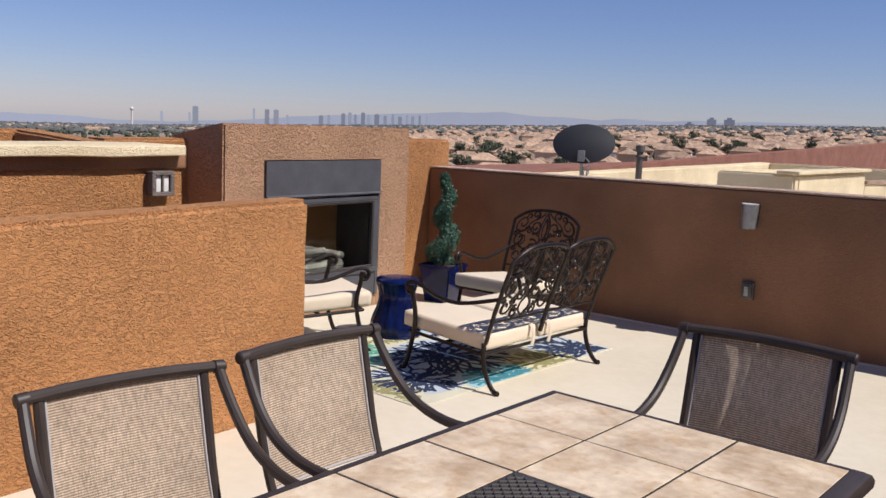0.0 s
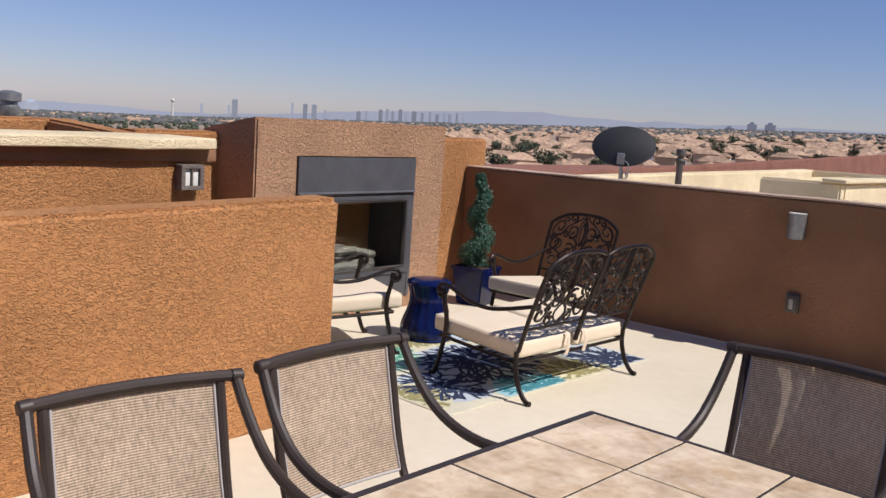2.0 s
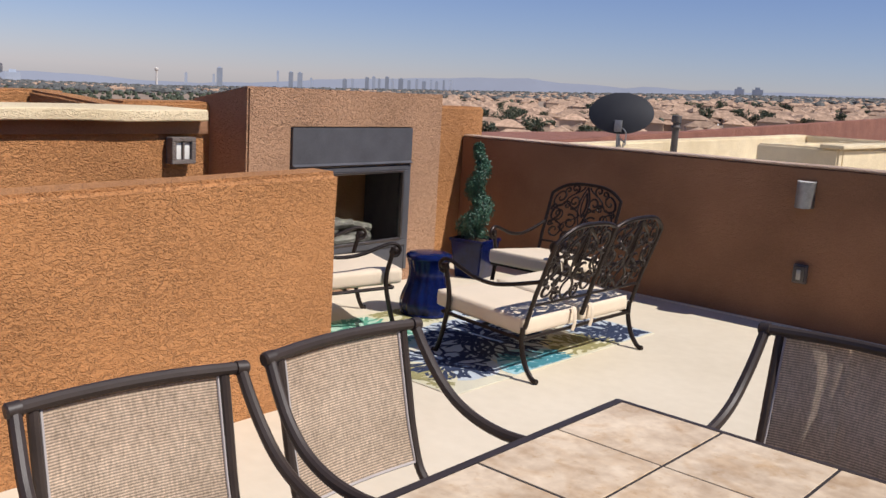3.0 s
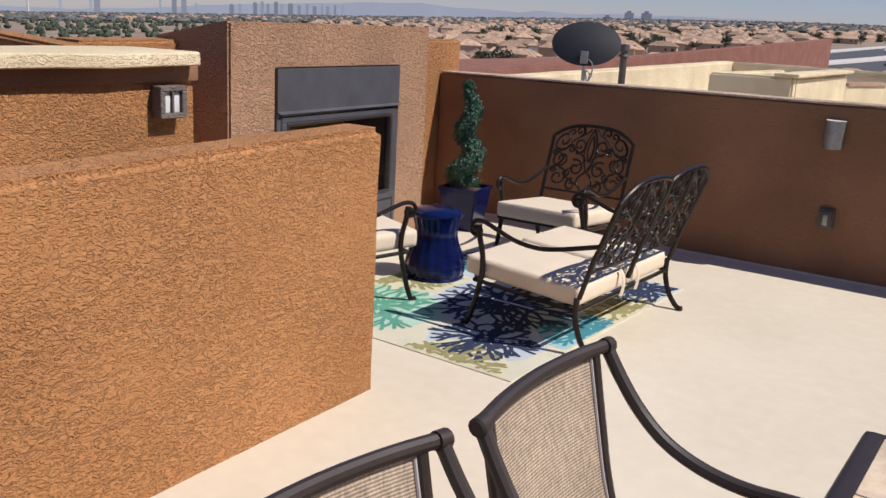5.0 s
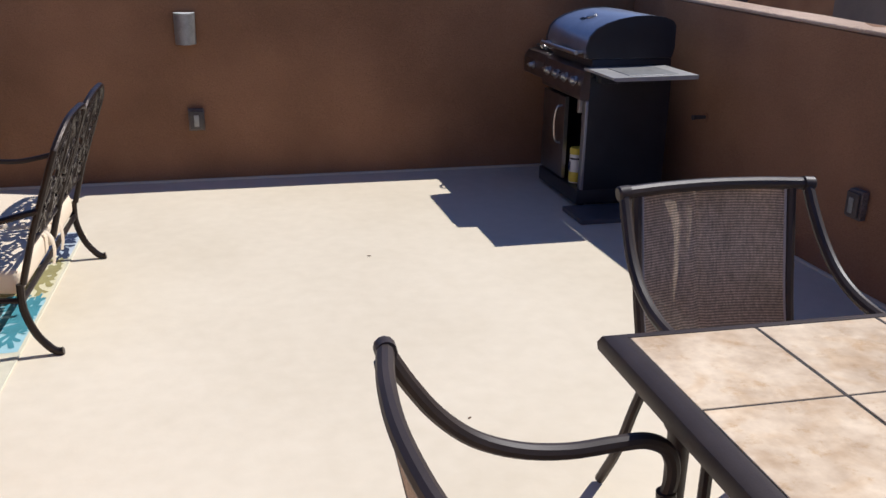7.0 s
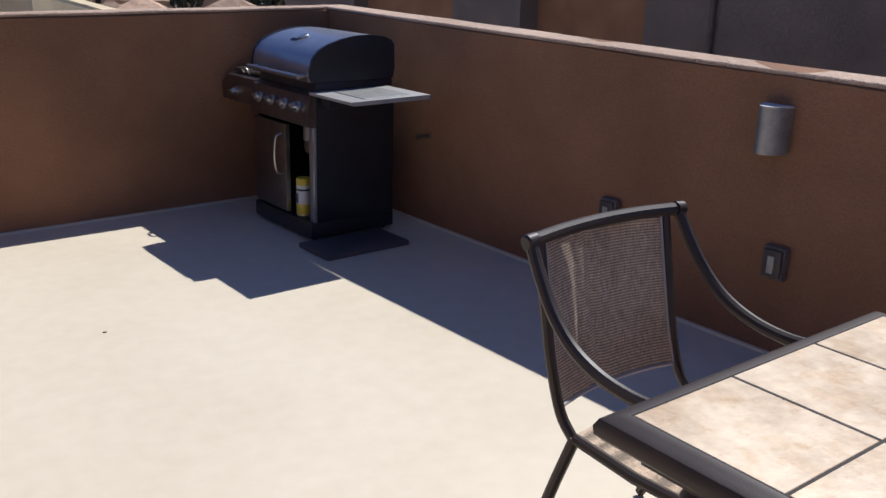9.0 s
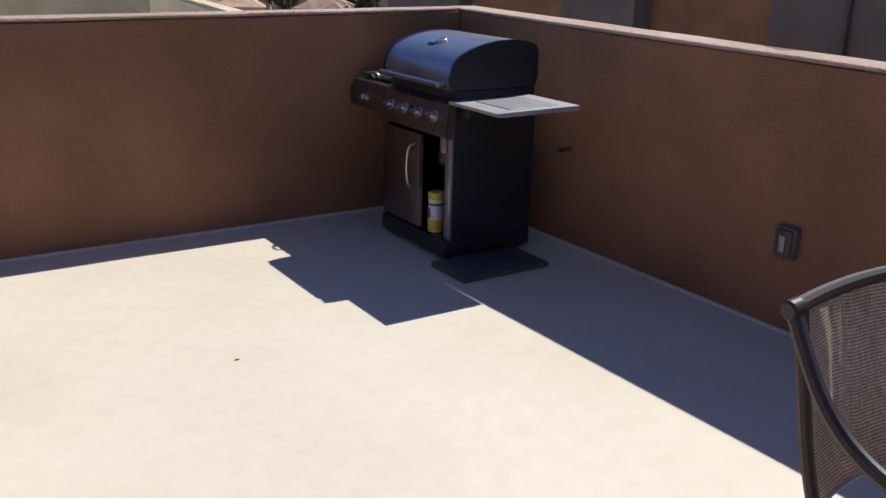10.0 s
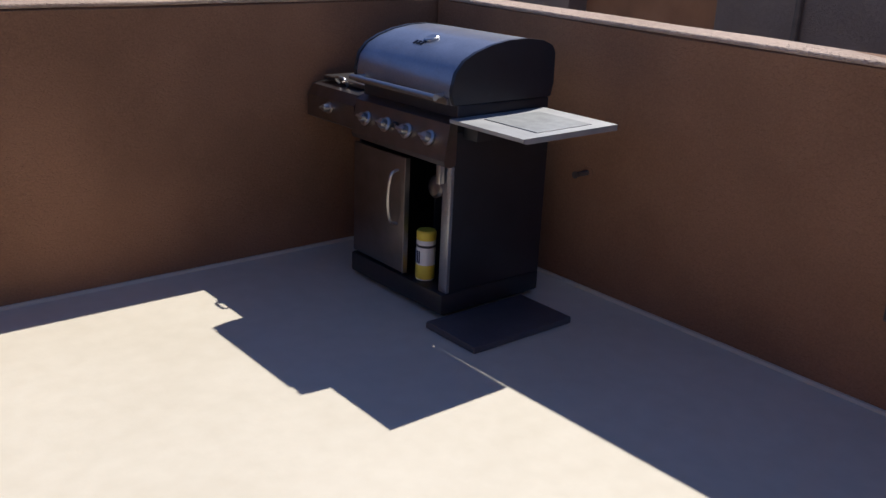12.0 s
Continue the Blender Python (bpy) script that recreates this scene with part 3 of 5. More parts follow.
def dining_table():
    """Origin at the outer far corner of the tile field; x across, y towards the near end (negative)."""
    t = thing("dining_table", pose(-1.738, -4.322, 0, 0, 0, -1.5), "tile-topped patio dining table with a dark metal rim", "table")
    nx, ny, px, py = 3, 5, 0.312, 0.333
    w, l = nx * px, ny * py
    part("substrate", box(-0.005, w + 0.005, -l - 0.005, 0.005, 0.700, 0.7430), M_GROUT, t, "dark grout bed")
    # bull-nosed rim, mitred round the field
    prof = [(0.0, 0.744), (0.022, 0.742), (0.042, 0.732), (0.05, 0.716), (0.048, 0.698), (0.036, 0.686), (0.0, 0.684)]
    bm = bmesh.new()
    loops = []
    for cx, cy, sx, sy in ((0, 0, -1, 1), (w, 0, 1, 1), (w, -l, 1, -1), (0, -l, -1, -1)):
        loops.append([bm.verts.new((cx + sx * d, cy + sy * d, z)) for d, z in prof])
    for a, b in zip(loops, loops[1:] + loops[:1]):
        for k in range(len(prof)):
            n = (k + 1) % len(prof)
            bm.faces.new((a[k], a[n], b[n], b[k]))
    part("rim", bm, M_FRAME, t, "dark bronze metal rim")
    ap = bmesh.new()
    for b in ((0.02, w - 0.02, -0.045, -0.02, 0.64, 0.70), (0.02, w - 0.02, -l + 0.02, -l + 0.045, 0.64, 0.70), (0.02, 0.045, -l + 0.045, -0.045, 0.64, 0.70), (w - 0.045, w - 0.02, -l + 0.045, -0.045, 0.64, 0.70)):
        box(*b, bm=ap)
    part("apron", ap, M_FRAME, t, "", False)
    for x in (0.09, w - 0.09):
        for y in (-0.11, -l + 0.11):
            s = -1 if x < w / 2 else 1
            part("leg", lathe([(0.024, 0.0), (0.028, 0.012), (0.02, 0.03), (0.024, 0.30), (0.026, 0.56), (0.036, 0.575), (0.036, 0.59), (0.026, 0.605), (0.03, 0.70)], 14, centre=(x, y)), M_FRAME, t)
    tile = box(-px / 2 + 0.0042, px / 2 - 0.0042, -py / 2 + 0.0042, py / 2 - 0.0042, 0.0, 0.010, 0.0011, 1)
    me = bpy.data.meshes.new("tile")
    tile.to_mesh(me)
    tile.free()
    me.materials.append(M_TILE)
    for i in range(nx):
        for j in range(ny):
            if (i, j) == (1, 2):
                continue
            o = new("tile", me)
            o.parent = t
            o.matrix_basis = pose((i + 0.5) * px, -(j + 0.5) * py, 0.7345 + 0.0006 * ((i * 3 + j * 5) % 3), 0, 0, 180 * ((i + j) % 2))
    part("insert", box(1 * px + 0.004, 2 * px - 0.004, -3 * py + 0.004, -2 * py - 0.004, 0.7345, 0.746, 0.003), M_GRATE, t, "dark woven centre insert")
    lat = bmesh.new()
    half = 0.142
    for k in range(-8, 9):
        c = k * 0.032
        for way in (-1, 1):
            lo, hi = max(-half, -half - c), min(half, half - c)
            if hi - lo > 0.02:
                tube([(1.5 * px + c + lo, -2.5 * py + way * lo, 0.7470), (1.5 * px + c + hi, -2.5 * py + way * hi, 0.7470)], 0.0035, 4, lat)
    part("lattice", lat, M_FRAME, t, "diagonal lattice of the centre insert")
    return t


dining_table()


def sling_chair(m, label, creases=()):
    """Front along +x; the top rail stands over the origin. creases: (place across, depth) of upright folds in the back."""
    c = thing("dining_chair", m, label, "chair", "chairs round the dining table")
    rail = smooth_path([(0.0, -0.285, 0.868), (-0.022, -0.15, 0.870), (-0.031, 0.0, 0.871), (-0.022, 0.15, 0.870), (0.0, 0.285, 0.868)], 5)
    part("top_rail", tube(rail, 0.0165, 10), M_FRAME, c)
    for s in (-1, 1):
        part("rail_cap", tube([(0, s * 0.268, 0.869), (0.001, s * 0.298, 0.866), (0.001, s * 0.303, 0.8655)], 0.023, 12, radii=[0.0195, 0.0205, 0.016]), M_FRAME, c)
        part("upright", tube(smooth_path([(-0.014, s * 0.240, 0.868), (0.004, s * 0.240, 0.78), (0.026, s * 0.239, 0.68), (0.052, s * 0.237, 0.57), (0.092, s * 0.234, 0.46), (0.14, s * 0.232, 0.408)], 4), 0.0145, 9), M_FRAME, c)
        part("arm", tube(smooth_path([(0.0, s * 0.283, 0.866), (0.045, s * 0.288, 0.795), (0.10, s * 0.294, 0.725), (0.17, s * 0.297, 0.668), (0.26, s * 0.298, 0.632), (0.36, s * 0.297, 0.618), (0.46, s * 0.296, 0.622), (0.525, s * 0.294, 0.622), (0.572, s * 0.293, 0.596), (0.588, s * 0.292, 0.545), (0.578, s * 0.29, 0.49)], 4), 0.0165, 10), M_FRAME, c)
        part("leg", tube(smooth_path([(0.578, s * 0.29, 0.50), (0.560, s * 0.285, 0.40), (0.552, s * 0.28, 0.25), (0.565, s * 0.28, 0.012)], 4), 0.0155, 9), M_FRAME, c)
        part("collar", tube([(0.580, s * 0.29, 0.475), (0.577, s * 0.29, 0.505)], 0.021, 12), M_FRAME, c)
        part("leg", tube(smooth_path([(0.145, s * 0.232, 0.415), (0.11, s * 0.25, 0.30), (0.06, s * 0.265, 0.15), (-0.02, s * 0.275, 0.012)], 4), 0.0155, 9), M_FRAME, c)
        part("seat_rail", tube([(0.145, s * 0.232, 0.412), (0.34, s * 0.236, 0.400), (0.555, s * 0.262, 0.425)], 0.0145, 9), M_FRAME, c)
    for x, z in ((0.135, 0.40), (0.55, 0.405)):
        part("cross_bar", tube([(x, -0.235, z), (x, 0.235, z)], 0.011, 8), M_FRAME, c)

    def sheet(line, y, thick, bow, folds=()):
        bm = bmesh.new()
        rows = []
        n = 44 if folds else 16
        for i, (x, z) in enumerate(line):
            row = []
            for j in range(n + 1):
                v = -1 + 2 * j / n
                sag = bow * (1 - v * v) * (1 - 0.35 * i / (len(line) - 1))
                for place, depth in folds:
                    sag += depth * math.exp(-((v - place - 0.008 * math.sin(i * 0.7)) / 0.055) ** 2)
                row.append(Vector((x - sag, v * y, z)))
            rows.append(row)
        for off in (0, thick):
            g = [[bm.verts.new(q + Vector((-off, 0, -off * 0.3))) for q in r] for r in rows]
            for a, b in zip(g, g[1:]):
                for k in range(n):
                    bm.faces.new((a[k], a[k + 1], b[k + 1], b[k]))
        return bm
    back = [(p.x, p.z) for p in smooth_path([(-0.013, 0, 0.858), (0.004, 0, 0.78), (0.026, 0, 0.68), (0.052, 0, 0.57), (0.086, 0, 0.472)], 3)]
    b = part("back_sling", sheet(back, 0.228, 0.004, 0.046 if creases else 0.022, creases), M_SLING, c, "beige woven sling back")
    hem = bmesh.new()
    tube([(x + 0.001, -0.222, z) for x, z in back], 0.004, 6, hem)
    tube([(x + 0.001, 0.222, z) for x, z in back], 0.004, 6, hem)
    tube([(back[0][0] - (0.046 if creases else 0.022) * (1 - (v / 0.222) ** 2), v, back[0][1]) for v in (-0.222, -0.15, -0.075, 0, 0.075, 0.15, 0.222)], 0.004, 6, hem)
    tube([(back[-1][0] - (0.0299 if creases else 0.0143) * (1 - (v / 0.222) ** 2), v, back[-1][1]) for v in (-0.222, -0.15, -0.075, 0, 0.075, 0.15, 0.222)], 0.0045, 6, hem)
    part("hem", hem, M_HEM, b, "pale stitched hem")
    seat = [(p.x, p.z) for p in smooth_path([(0.14, 0, 0.418), (0.28, 0, 0.398), (0.42, 0, 0.402), (0.545, 0, 0.424)], 4)]
    part("seat_sling", sheet(seat, 0.224, 0.004, 0.012), M_SLING, c, "beige woven sling seat")
    return c


chair_label = "dark metal patio chair with beige sling"
base_chair = sling_chair(pose(-2.43, -5.475, 0.0, 0, 0, -7.5), chair_label + " beside the tiled table")
second = copy_thing(base_chair, pose(-2.333, -4.864, 0, 0, 0, -0.5))
third = sling_chair(pose(-1.243, -3.813, 0, 0, 0, -90.2), chair_label + " at the tiled table's head", ((-0.40, 0.004), (-0.14, 0.008)))
base_chair.scale.z, second.scale.z = 0.995, 1.03
third.scale.z = 1.065


# ---- cast-iron lounge set ----
def spiral(cx, cy, r, turns, start, way=1, n=26):
    """A scroll that winds inwards, as (u, v) pairs."""
    out = []
    for i in range(n + 1):
        t = i / n
        a = start + way * 2 * math.pi * turns * t
        q = r * (1 - 0.82 * t)
        out.append((cx + q * math.cos(a), cy + q * math.sin(a)))
    return out


def scroll_lines():
    """Half of the pattern of one back panel, u 0 to 1 from the middle outwards, v 0 to 1 upwards."""
    L = []
    for cx, cy, r, turns, start, way in ((0.72, 0.80, 0.24, 1.4, 250, 1), (0.70, 0.50, 0.25, 1.4, 110, -1), (0.72, 0.21, 0.23, 1.3, 90, 1), (0.30, 0.70, 0.19, 1.3, -70, -1),
                                         (0.30, 0.36, 0.20, 1.3, 60, 1), (0.33, 0.10, 0.15, 1.2, 100, -1), (0.36, 0.92, 0.13, 1.2, 250, -1), (0.50, 0.64, 0.12, 1.1, 20, 1), (0.88, 0.36, 0.10, 1.1, 200, 1), (0.50, 0.28, 0.10, 1.1, 0, -1), (0.55, 0.90, 0.10, 1.1, 300, 1), (0.88, 0.64, 0.09, 1.1, 160, -1)):
        L.append([(u, cy + (v - cy) * 0.66) for u, v in spiral(cx, cy, r, turns, radians(start), way)])
    L.append([(0.15 * math.sin(math.pi * k / 18), 0.30 + 0.66 * k / 18) for k in range(19)])
    L.append([(0.07 * math.sin(math.pi * k / 12), 0.46 + 0.40 * k / 12) for k in range(13)])
    L.append([(0.20 * math.sin(math.pi * k / 12), 0.02 + 0.30 * k / 12) for k in range(13)])
    L.append([(0.06 + 0.52 * math.sin(math.pi * k / 14) ** 2, 0.04 + 0.46 * k / 14) for k in range(15)])
    L.append([(0.08 + 0.46 * math.sin(math.pi * k / 14) ** 2, 0.48 + 0.48 * k / 14) for k in range(15)])
    L.append([(0.96 - 0.30 * math.sin(math.pi * k / 14), 0.34 + 0.34 * k / 14) for k in range(15)])
    return L


def iron_seat(name, m, label, width, lobes, category, low=0.0, slope=0.02):
    """Front along +x, rear posts over x = 0; the seat falls by slope each way from its middle."""
    c = thing(name, m, label, category, "cast-iron lounge set")
    h = width / 2
    lean = lambda z: -0.01 - max(0.0, z - 0.34) * 0.36
    sf = bmesh.new()
    rail_z = lambda x: 0.287 - low + slope * (x - 0.35) / 0.35
    for y in (-h, h):
        tube([(0.0, y, rail_z(0.0)), (0.62, y, rail_z(0.62))], 0.012, 8, sf)
    for x in (0.0, 0.31, 0.62):
        tube([(x, -h, rail_z(x)), (x, h, rail_z(x))], 0.012, 8, sf)
    part("seat_frame", sf, M_IRON, c)
    for s in (-1, 1):
        y = s * h
        part("leg", tube(smooth_path([(0.61, y, 0.57), (0.60, y, 0.50), (0.575, y, 0.40), (0.575, y, 0.30), (0.605, y, 0.16), (0.635, y, 0.06), (0.66, y, 0.012), (0.685, y, 0.014)], 4), 0.0155, 9), M_IRON, c)
        part("leg", tube(smooth_path([(0.0, y, 0.30), (0.0, y, 0.20), (-0.03, y, 0.10), (-0.075, y, 0.035), (-0.105, y, 0.014), (-0.125, y, 0.016)], 4), 0.0155, 9), M_IRON, c)
        arm = smooth_path([(lean(0.58), y, 0.585), (0.10, y, 0.535), (0.24, y, 0.512), (0.38, y, 0.525), (0.50, y, 0.565), (0.58, y, 0.592), (0.635, y, 0.588), (0.66, y, 0.555), (0.645, y, 0.52), (0.61, y, 0.515), (0.597, y, 0.54), (0.615, y, 0.555)], 4)
        part("arm", tube(arm, 0.0125, 9), M_IRON, c)
        part("arm_knob", lathe([(0.004, -0.024), (0.018, -0.017), (0.022, 0.0), (0.018, 0.017), (0.004, 0.024)], 12), M_IRON, c).matrix_basis = pose(0.625, y, 0.548, 90, 0, 0)
    # back panels: an arched frame and scrolls for each lobe
    lw = width / lobes
    for k in range(lobes):
        yc = -h + lw * (k + 0.5)
        a = lw / 2 - (0.0 if lobes == 1 else 0.004)
        z0, ze, zt = 0.435, 0.81, 0.905
        inward = 0 if lobes == 1 else (1 if k == 0 else -1)
        top = lambda u: zt - (zt - ze) * abs(u) ** 3.0 * (0.42 if u * inward > 0 else 1.0)
        bf = bmesh.new()
        out = [(-1, 0.30), (-1, 0.5), (-1, 0.7)] + [(-1 + 2 * i / 16, top(-1 + 2 * i / 16)) for i in range(17)] + [(1, 0.7), (1, 0.5), (1, 0.30)]
        tube([(lean(z), yc + u * a, z) for u, z in out], 0.0135, 8, bf)
        tube([(lean(z0), yc - a, z0), (lean(z0), yc + a, z0)], 0.009, 7, bf)
        bfo = part("back_frame", bf, M_IRON, c)
        sc = bmesh.new()
        for line in scroll_lines():
            for s in (-1, 1):
                pts = []
                for u, v in line:
                    u = s * max(-0.1, min(0.97, u)) * 0.97
                    z = z0 + max(0.0, min(1.0, v)) * (top(u) - z0)
                    pts.append((lean(z), yc + u * a, z))
                tube(pts, 0.0062, 5, sc, 1.5)
        part("scrollwork", sc, M_IRON, bfo, "cast scrollwork lattice")
        cw = lw - 0.035
        cu = box(0.0, 0.70, yc - cw / 2, yc + cw / 2, 0.300 - low, 0.405 - low, 0.035, 4)
        for v in cu.verts:
            if v.co.z > 0.36 - low:
                v.co.z += 0.014 * (1 - ((v.co.x - 0.35) / 0.35) ** 2) * (1 - ((v.co.y - yc) / (cw / 2)) ** 2)
            v.co.z += slope * (v.co.x - 0.35) / 0.35
        cush = part("cushion", cu, M_CUSHION, c, "thick cream canvas seat cushion")
        for z in (0.312 - low, 0.396 - low):
            q = [(0.012, yc - cw / 2 + 0.012), (0.688, yc - cw / 2 + 0.012), (0.688, yc + cw / 2 - 0.012), (0.012, yc + cw / 2 - 0.012), (0.012, yc - cw / 2 + 0.012)]
            part("piping", tube([(x, y, z + slope * (x - 0.35) / 0.35) for x, y in q], 0.0045, 6), M_CUSHION, cush)
        for y in ((yc + cw * 0.36,) if k == 0 else (yc - cw * 0.36,)):
            pts = [(-0.004, y, 0.36), (-0.03, y + 0.01, 0.33), (-0.035, y + 0.012, 0.27), (-0.028, y + 0.02, 0.22)]
            part("tie", tube(smooth_path(pts, 3), 0.012, 6, None, 0.25), M_CUSHION, cush, "hanging cream fabric tie")
    return c


iron_seat("loveseat", pose(-3.315, -1.932, 0, 0, 0, 177.2), "dark bronze cast-iron loveseat with two cream cushions", 1.13, 2, "loveseat", 0.035)
iron_seat("lounge_chair", pose(-4.27, -0.555, 0, 0, 0, -88.5), "dark bronze cast-iron armchair with a cream cushion before the parapet", 0.62, 1, "armchair", -0.005, 0.032)
iron_seat("lounge_chair", pose(-5.02, -2.80, 0, 0, 0, 66), "dark bronze cast-iron armchair with a cream cushion before the fireplace", 0.63, 1, "armchair")


# ---- rug ----
tick = [0]
RUG_X, RUG_Y = 0.745, 1.04


def fronds(seed, cx, cy, r, bm, stems, w=0.0122):
    """A flat coral head: forking fingers of even width round a centre, with blunt tips."""
    rnd = random.Random(seed)

    def patch(q):
        if any(abs(p.x) > RUG_X or abs(p.y) > RUG_Y for p in q):
            return
        tick[0] += 1
        z = 0.0078 + 1e-5 * (tick[0] % 90)
        bm.faces.new([bm.verts.new((p.x, p.y, z)) for p in q])

    def finger(p, ang, length, w, depth):
        bend = rnd.uniform(-0.22, 0.22)
        for i in range(3):
            ang += bend
            d = Vector((math.cos(ang), math.sin(ang)))
            e = p + d * length / 3
            side = Vector((-d.y, d.x)) * w
            patch([p + side - d * w * 0.4, p - side - d * w * 0.4, e - side + d * w * 0.4, e + side + d * w * 0.4])
            p = e
            if depth and i == 1 and rnd.random() < 0.5:
                finger(p, ang + rnd.choice((-1, 1)) * rnd.uniform(0.6, 0.9), length * 0.55, w * 0.95, 0)
        if depth:
            for sgn in (-1, 1):
                finger(p, ang + sgn * rnd.uniform(0.28, 0.5), length * rnd.uniform(0.75, 0.95), w * 0.96, depth - 1)
        else:
            d = Vector((math.cos(ang), math.sin(ang)))
            patch([p + w * (d * math.cos(a) + Vector((-d.y, d.x)) * math.sin(a)) for a in [-math.pi / 2 + math.pi * k / 4 for k in range(5)]])
    for i in range(stems):
        a = 2 * math.pi * (i + rnd.uniform(-0.2, 0.2)) / stems
        finger(Vector((cx, cy)) + 0.10 * r * Vector((math.cos(a), math.sin(a))), a, r * rnd.uniform(0.30, 0.36), w, 2)


def wash(seed, cx, cy, r, bm, lift):
    """An uneven patch of ground colour under a coral head, cut off at the rug's edge."""
    ring = []
    for k in range(48):
        a = 2 * math.pi * k / 48
        q = r * (1 + 0.16 * noise.noise(Vector((2 * math.cos(a), 2 * math.sin(a), seed * 3.7))))
        ring.append(bm.verts.new((max(-RUG_X, min(RUG_X, cx + q * math.cos(a))), max(-RUG_Y, min(RUG_Y, cy + q * math.sin(a))), 0.0068 + 0.0001 * lift)))
    bm.faces.new(ring)


M_WASH_BLUE = mat("rug_pale_blue", (0.54, 0.60, 0.64), 0.95, 0, 0.08, 5, 260, 0.5, 350)
M_WASH_MINT = mat("rug_mint", (0.46, 0.66, 0.52), 0.95, 0, 0.10, 5, 260, 0.5, 350)
M_WASH_SKY = mat("rug_sky", (0.36, 0.60, 0.66), 0.95, 0, 0.10, 5, 260, 0.5, 350)
M_WASH_STRAW = mat("rug_straw", (0.71, 0.67, 0.46), 0.95, 0, 0.08, 5, 260, 0.5, 350)
rug = thing("rug", pose(-4.115, -1.93, 0, 0, 0, -2.7), "cream outdoor rug printed with navy, teal and olive coral", "rug")
part("backing", box(-0.76, 0.76, -1.05, 1.05, 0.0, 0.0062, 0.002, 1), M_RUG, rug)
for lift, (label, ground_label, material, ground_material, spots) in enumerate((
    ("navy coral print", "pale blue print ground", M_NAVY, M_WASH_BLUE, ((1, 0.36, -0.66, 0.34, 11), (16, 0.12, -0.08, 0.50, 13), (2, -0.46, 0.62, 0.40, 11), (15, 0.58, 0.84, 0.40, 11))),
    ("sea-green coral print", "mint print ground", M_GREEN, M_WASH_MINT, ((3, -0.40, -0.62, 0.42, 11), (10, -0.10, 0.92, 0.30, 9))),
    ("teal coral print", "sky-blue print ground", M_TEAL, M_WASH_SKY, ((4, 0.74, -0.18, 0.34, 10), (11, -0.72, 0.42, 0.30, 9))),
    ("olive coral print", "straw print ground", M_OLIVE, M_WASH_STRAW, ((5, 0.40, -1.08, 0.34, 11), (7, -0.62, -0.02, 0.34, 10), (8, 0.70, 0.36, 0.34, 10), (13, -0.50, -1.08, 0.32, 9))))):
    for k, (seed, cx, cy, r, stems) in enumerate(spots):
        under, over = bmesh.new(), bmesh.new()
        wash(seed, cx, cy, r * 0.92, under, lift + 0.15 * k)
        fronds(seed, cx, cy, r * 0.92, over, stems + 5)
        fronds(seed + 40, cx, cy, r * 0.45, over, stems - 2)
        part("print_ground", under, ground_material, rug, ground_label, False)
        part("print", over, material, rug, label, False)


# ---- stool and planter ----
stool = thing("garden_stool", pose(-4.66, -1.80, 0.0065), "glossy cobalt-blue ribbed ceramic garden stool", "stool")
part("body", lathe([(0.15, 0.0), (0.172, 0.012), (0.186, 0.05), (0.186, 0.10), (0.170, 0.155), (0.146, 0.215), (0.132, 0.275), (0.132, 0.33), (0.144, 0.375), (0.150, 0.40)], 72, lobes=16, lobe=0.055), M_BLUE, stool)
part("top", lathe([(0.140, 0.392), (0.160, 0.398), (0.165, 0.412), (0.160, 0.426), (0.14, 0.438), (0.09, 0.447), (0.02, 0.450)], 48), M_BLUE, stool)
part("foot_ring", lathe([(0.14, -0.0), (0.184, 0.0), (0.190, 0.012), (0.180, 0.022), (0.14, 0.022)], 48), M_BLUE, stool)

planter = thing("planter", pose(-5.275, -0.48, 0, 0, 0, 8) @ Matrix.Diagonal((1, 1, 0.92, 1)), "tall square tapered cobalt-blue glazed planter", "planter")
bm = bmesh.new()
rings = []
for hw_, z in ((0.115, 0.0), (0.12, 0.01), (0.158, 0.338), (0.163, 0.342), (0.165, 0.363), (0.160, 0.37), (0.15, 0.37), (0.146, 0.335)):
    rings.append([bm.verts.new((hw_ * sx, hw_ * sy, z)) for sx, sy in ((1, 1), (-1, 1), (-1, -1), (1, -1))])
for a, b in zip(rings, rings[1:]):
    for k in range(4):
        bm.faces.new((a[k], a[(k + 1) % 4], b[(k + 1) % 4], b[k]))
bm.faces.new(rings[0])
bm.faces.new(rings[-1])
bmesh.ops.bevel(bm, geom=[e for e in bm.edges if abs(e.verts[0].co.z - e.verts[1].co.z) > 0.2], offset=0.012, segments=2, affect="EDGES")
part("pot", bm, M_BLUE, planter)
part("soil", box(-0.144, 0.144, -0.144, 0.144, 0.30, 0.336), M_BARK, planter, "dark soil")


def leaf_cloud(points, size, rnd, bm):
    for p, nrm in points:
        d = (nrm + Vector([rnd.uniform(-0.7, 0.7) for _ in range(3)])).normalized()
        s = d.cross(Vector((rnd.uniform(-1, 1), rnd.uniform(-1, 1), rnd.uniform(-1, 1)))).normalized()
        l = size * rnd.uniform(0.7, 1.3)
        w = s.cross(d).normalized() * l * 0.3
        bm.faces.new([bm.verts.new(q) for q in (p, p + s * l * 0.5 + w + d * l * 0.12, p + s * l, p + s * l * 0.5 - w + d * l * 0.12)])


topiary = thing("topiary", pose(-5.275, -0.48, 0.308) @ Matrix.Diagonal((0.92, 0.92, 1.07, 1)), "dark green spiral topiary in the blue planter", "plant")
part("trunk", tube([(0, 0, 0), (0.004, 0, 0.4), (0, 0.003, 0.72)], 0.012, 7), M_BARK, topiary)
rnd = random.Random(5)
pts = []
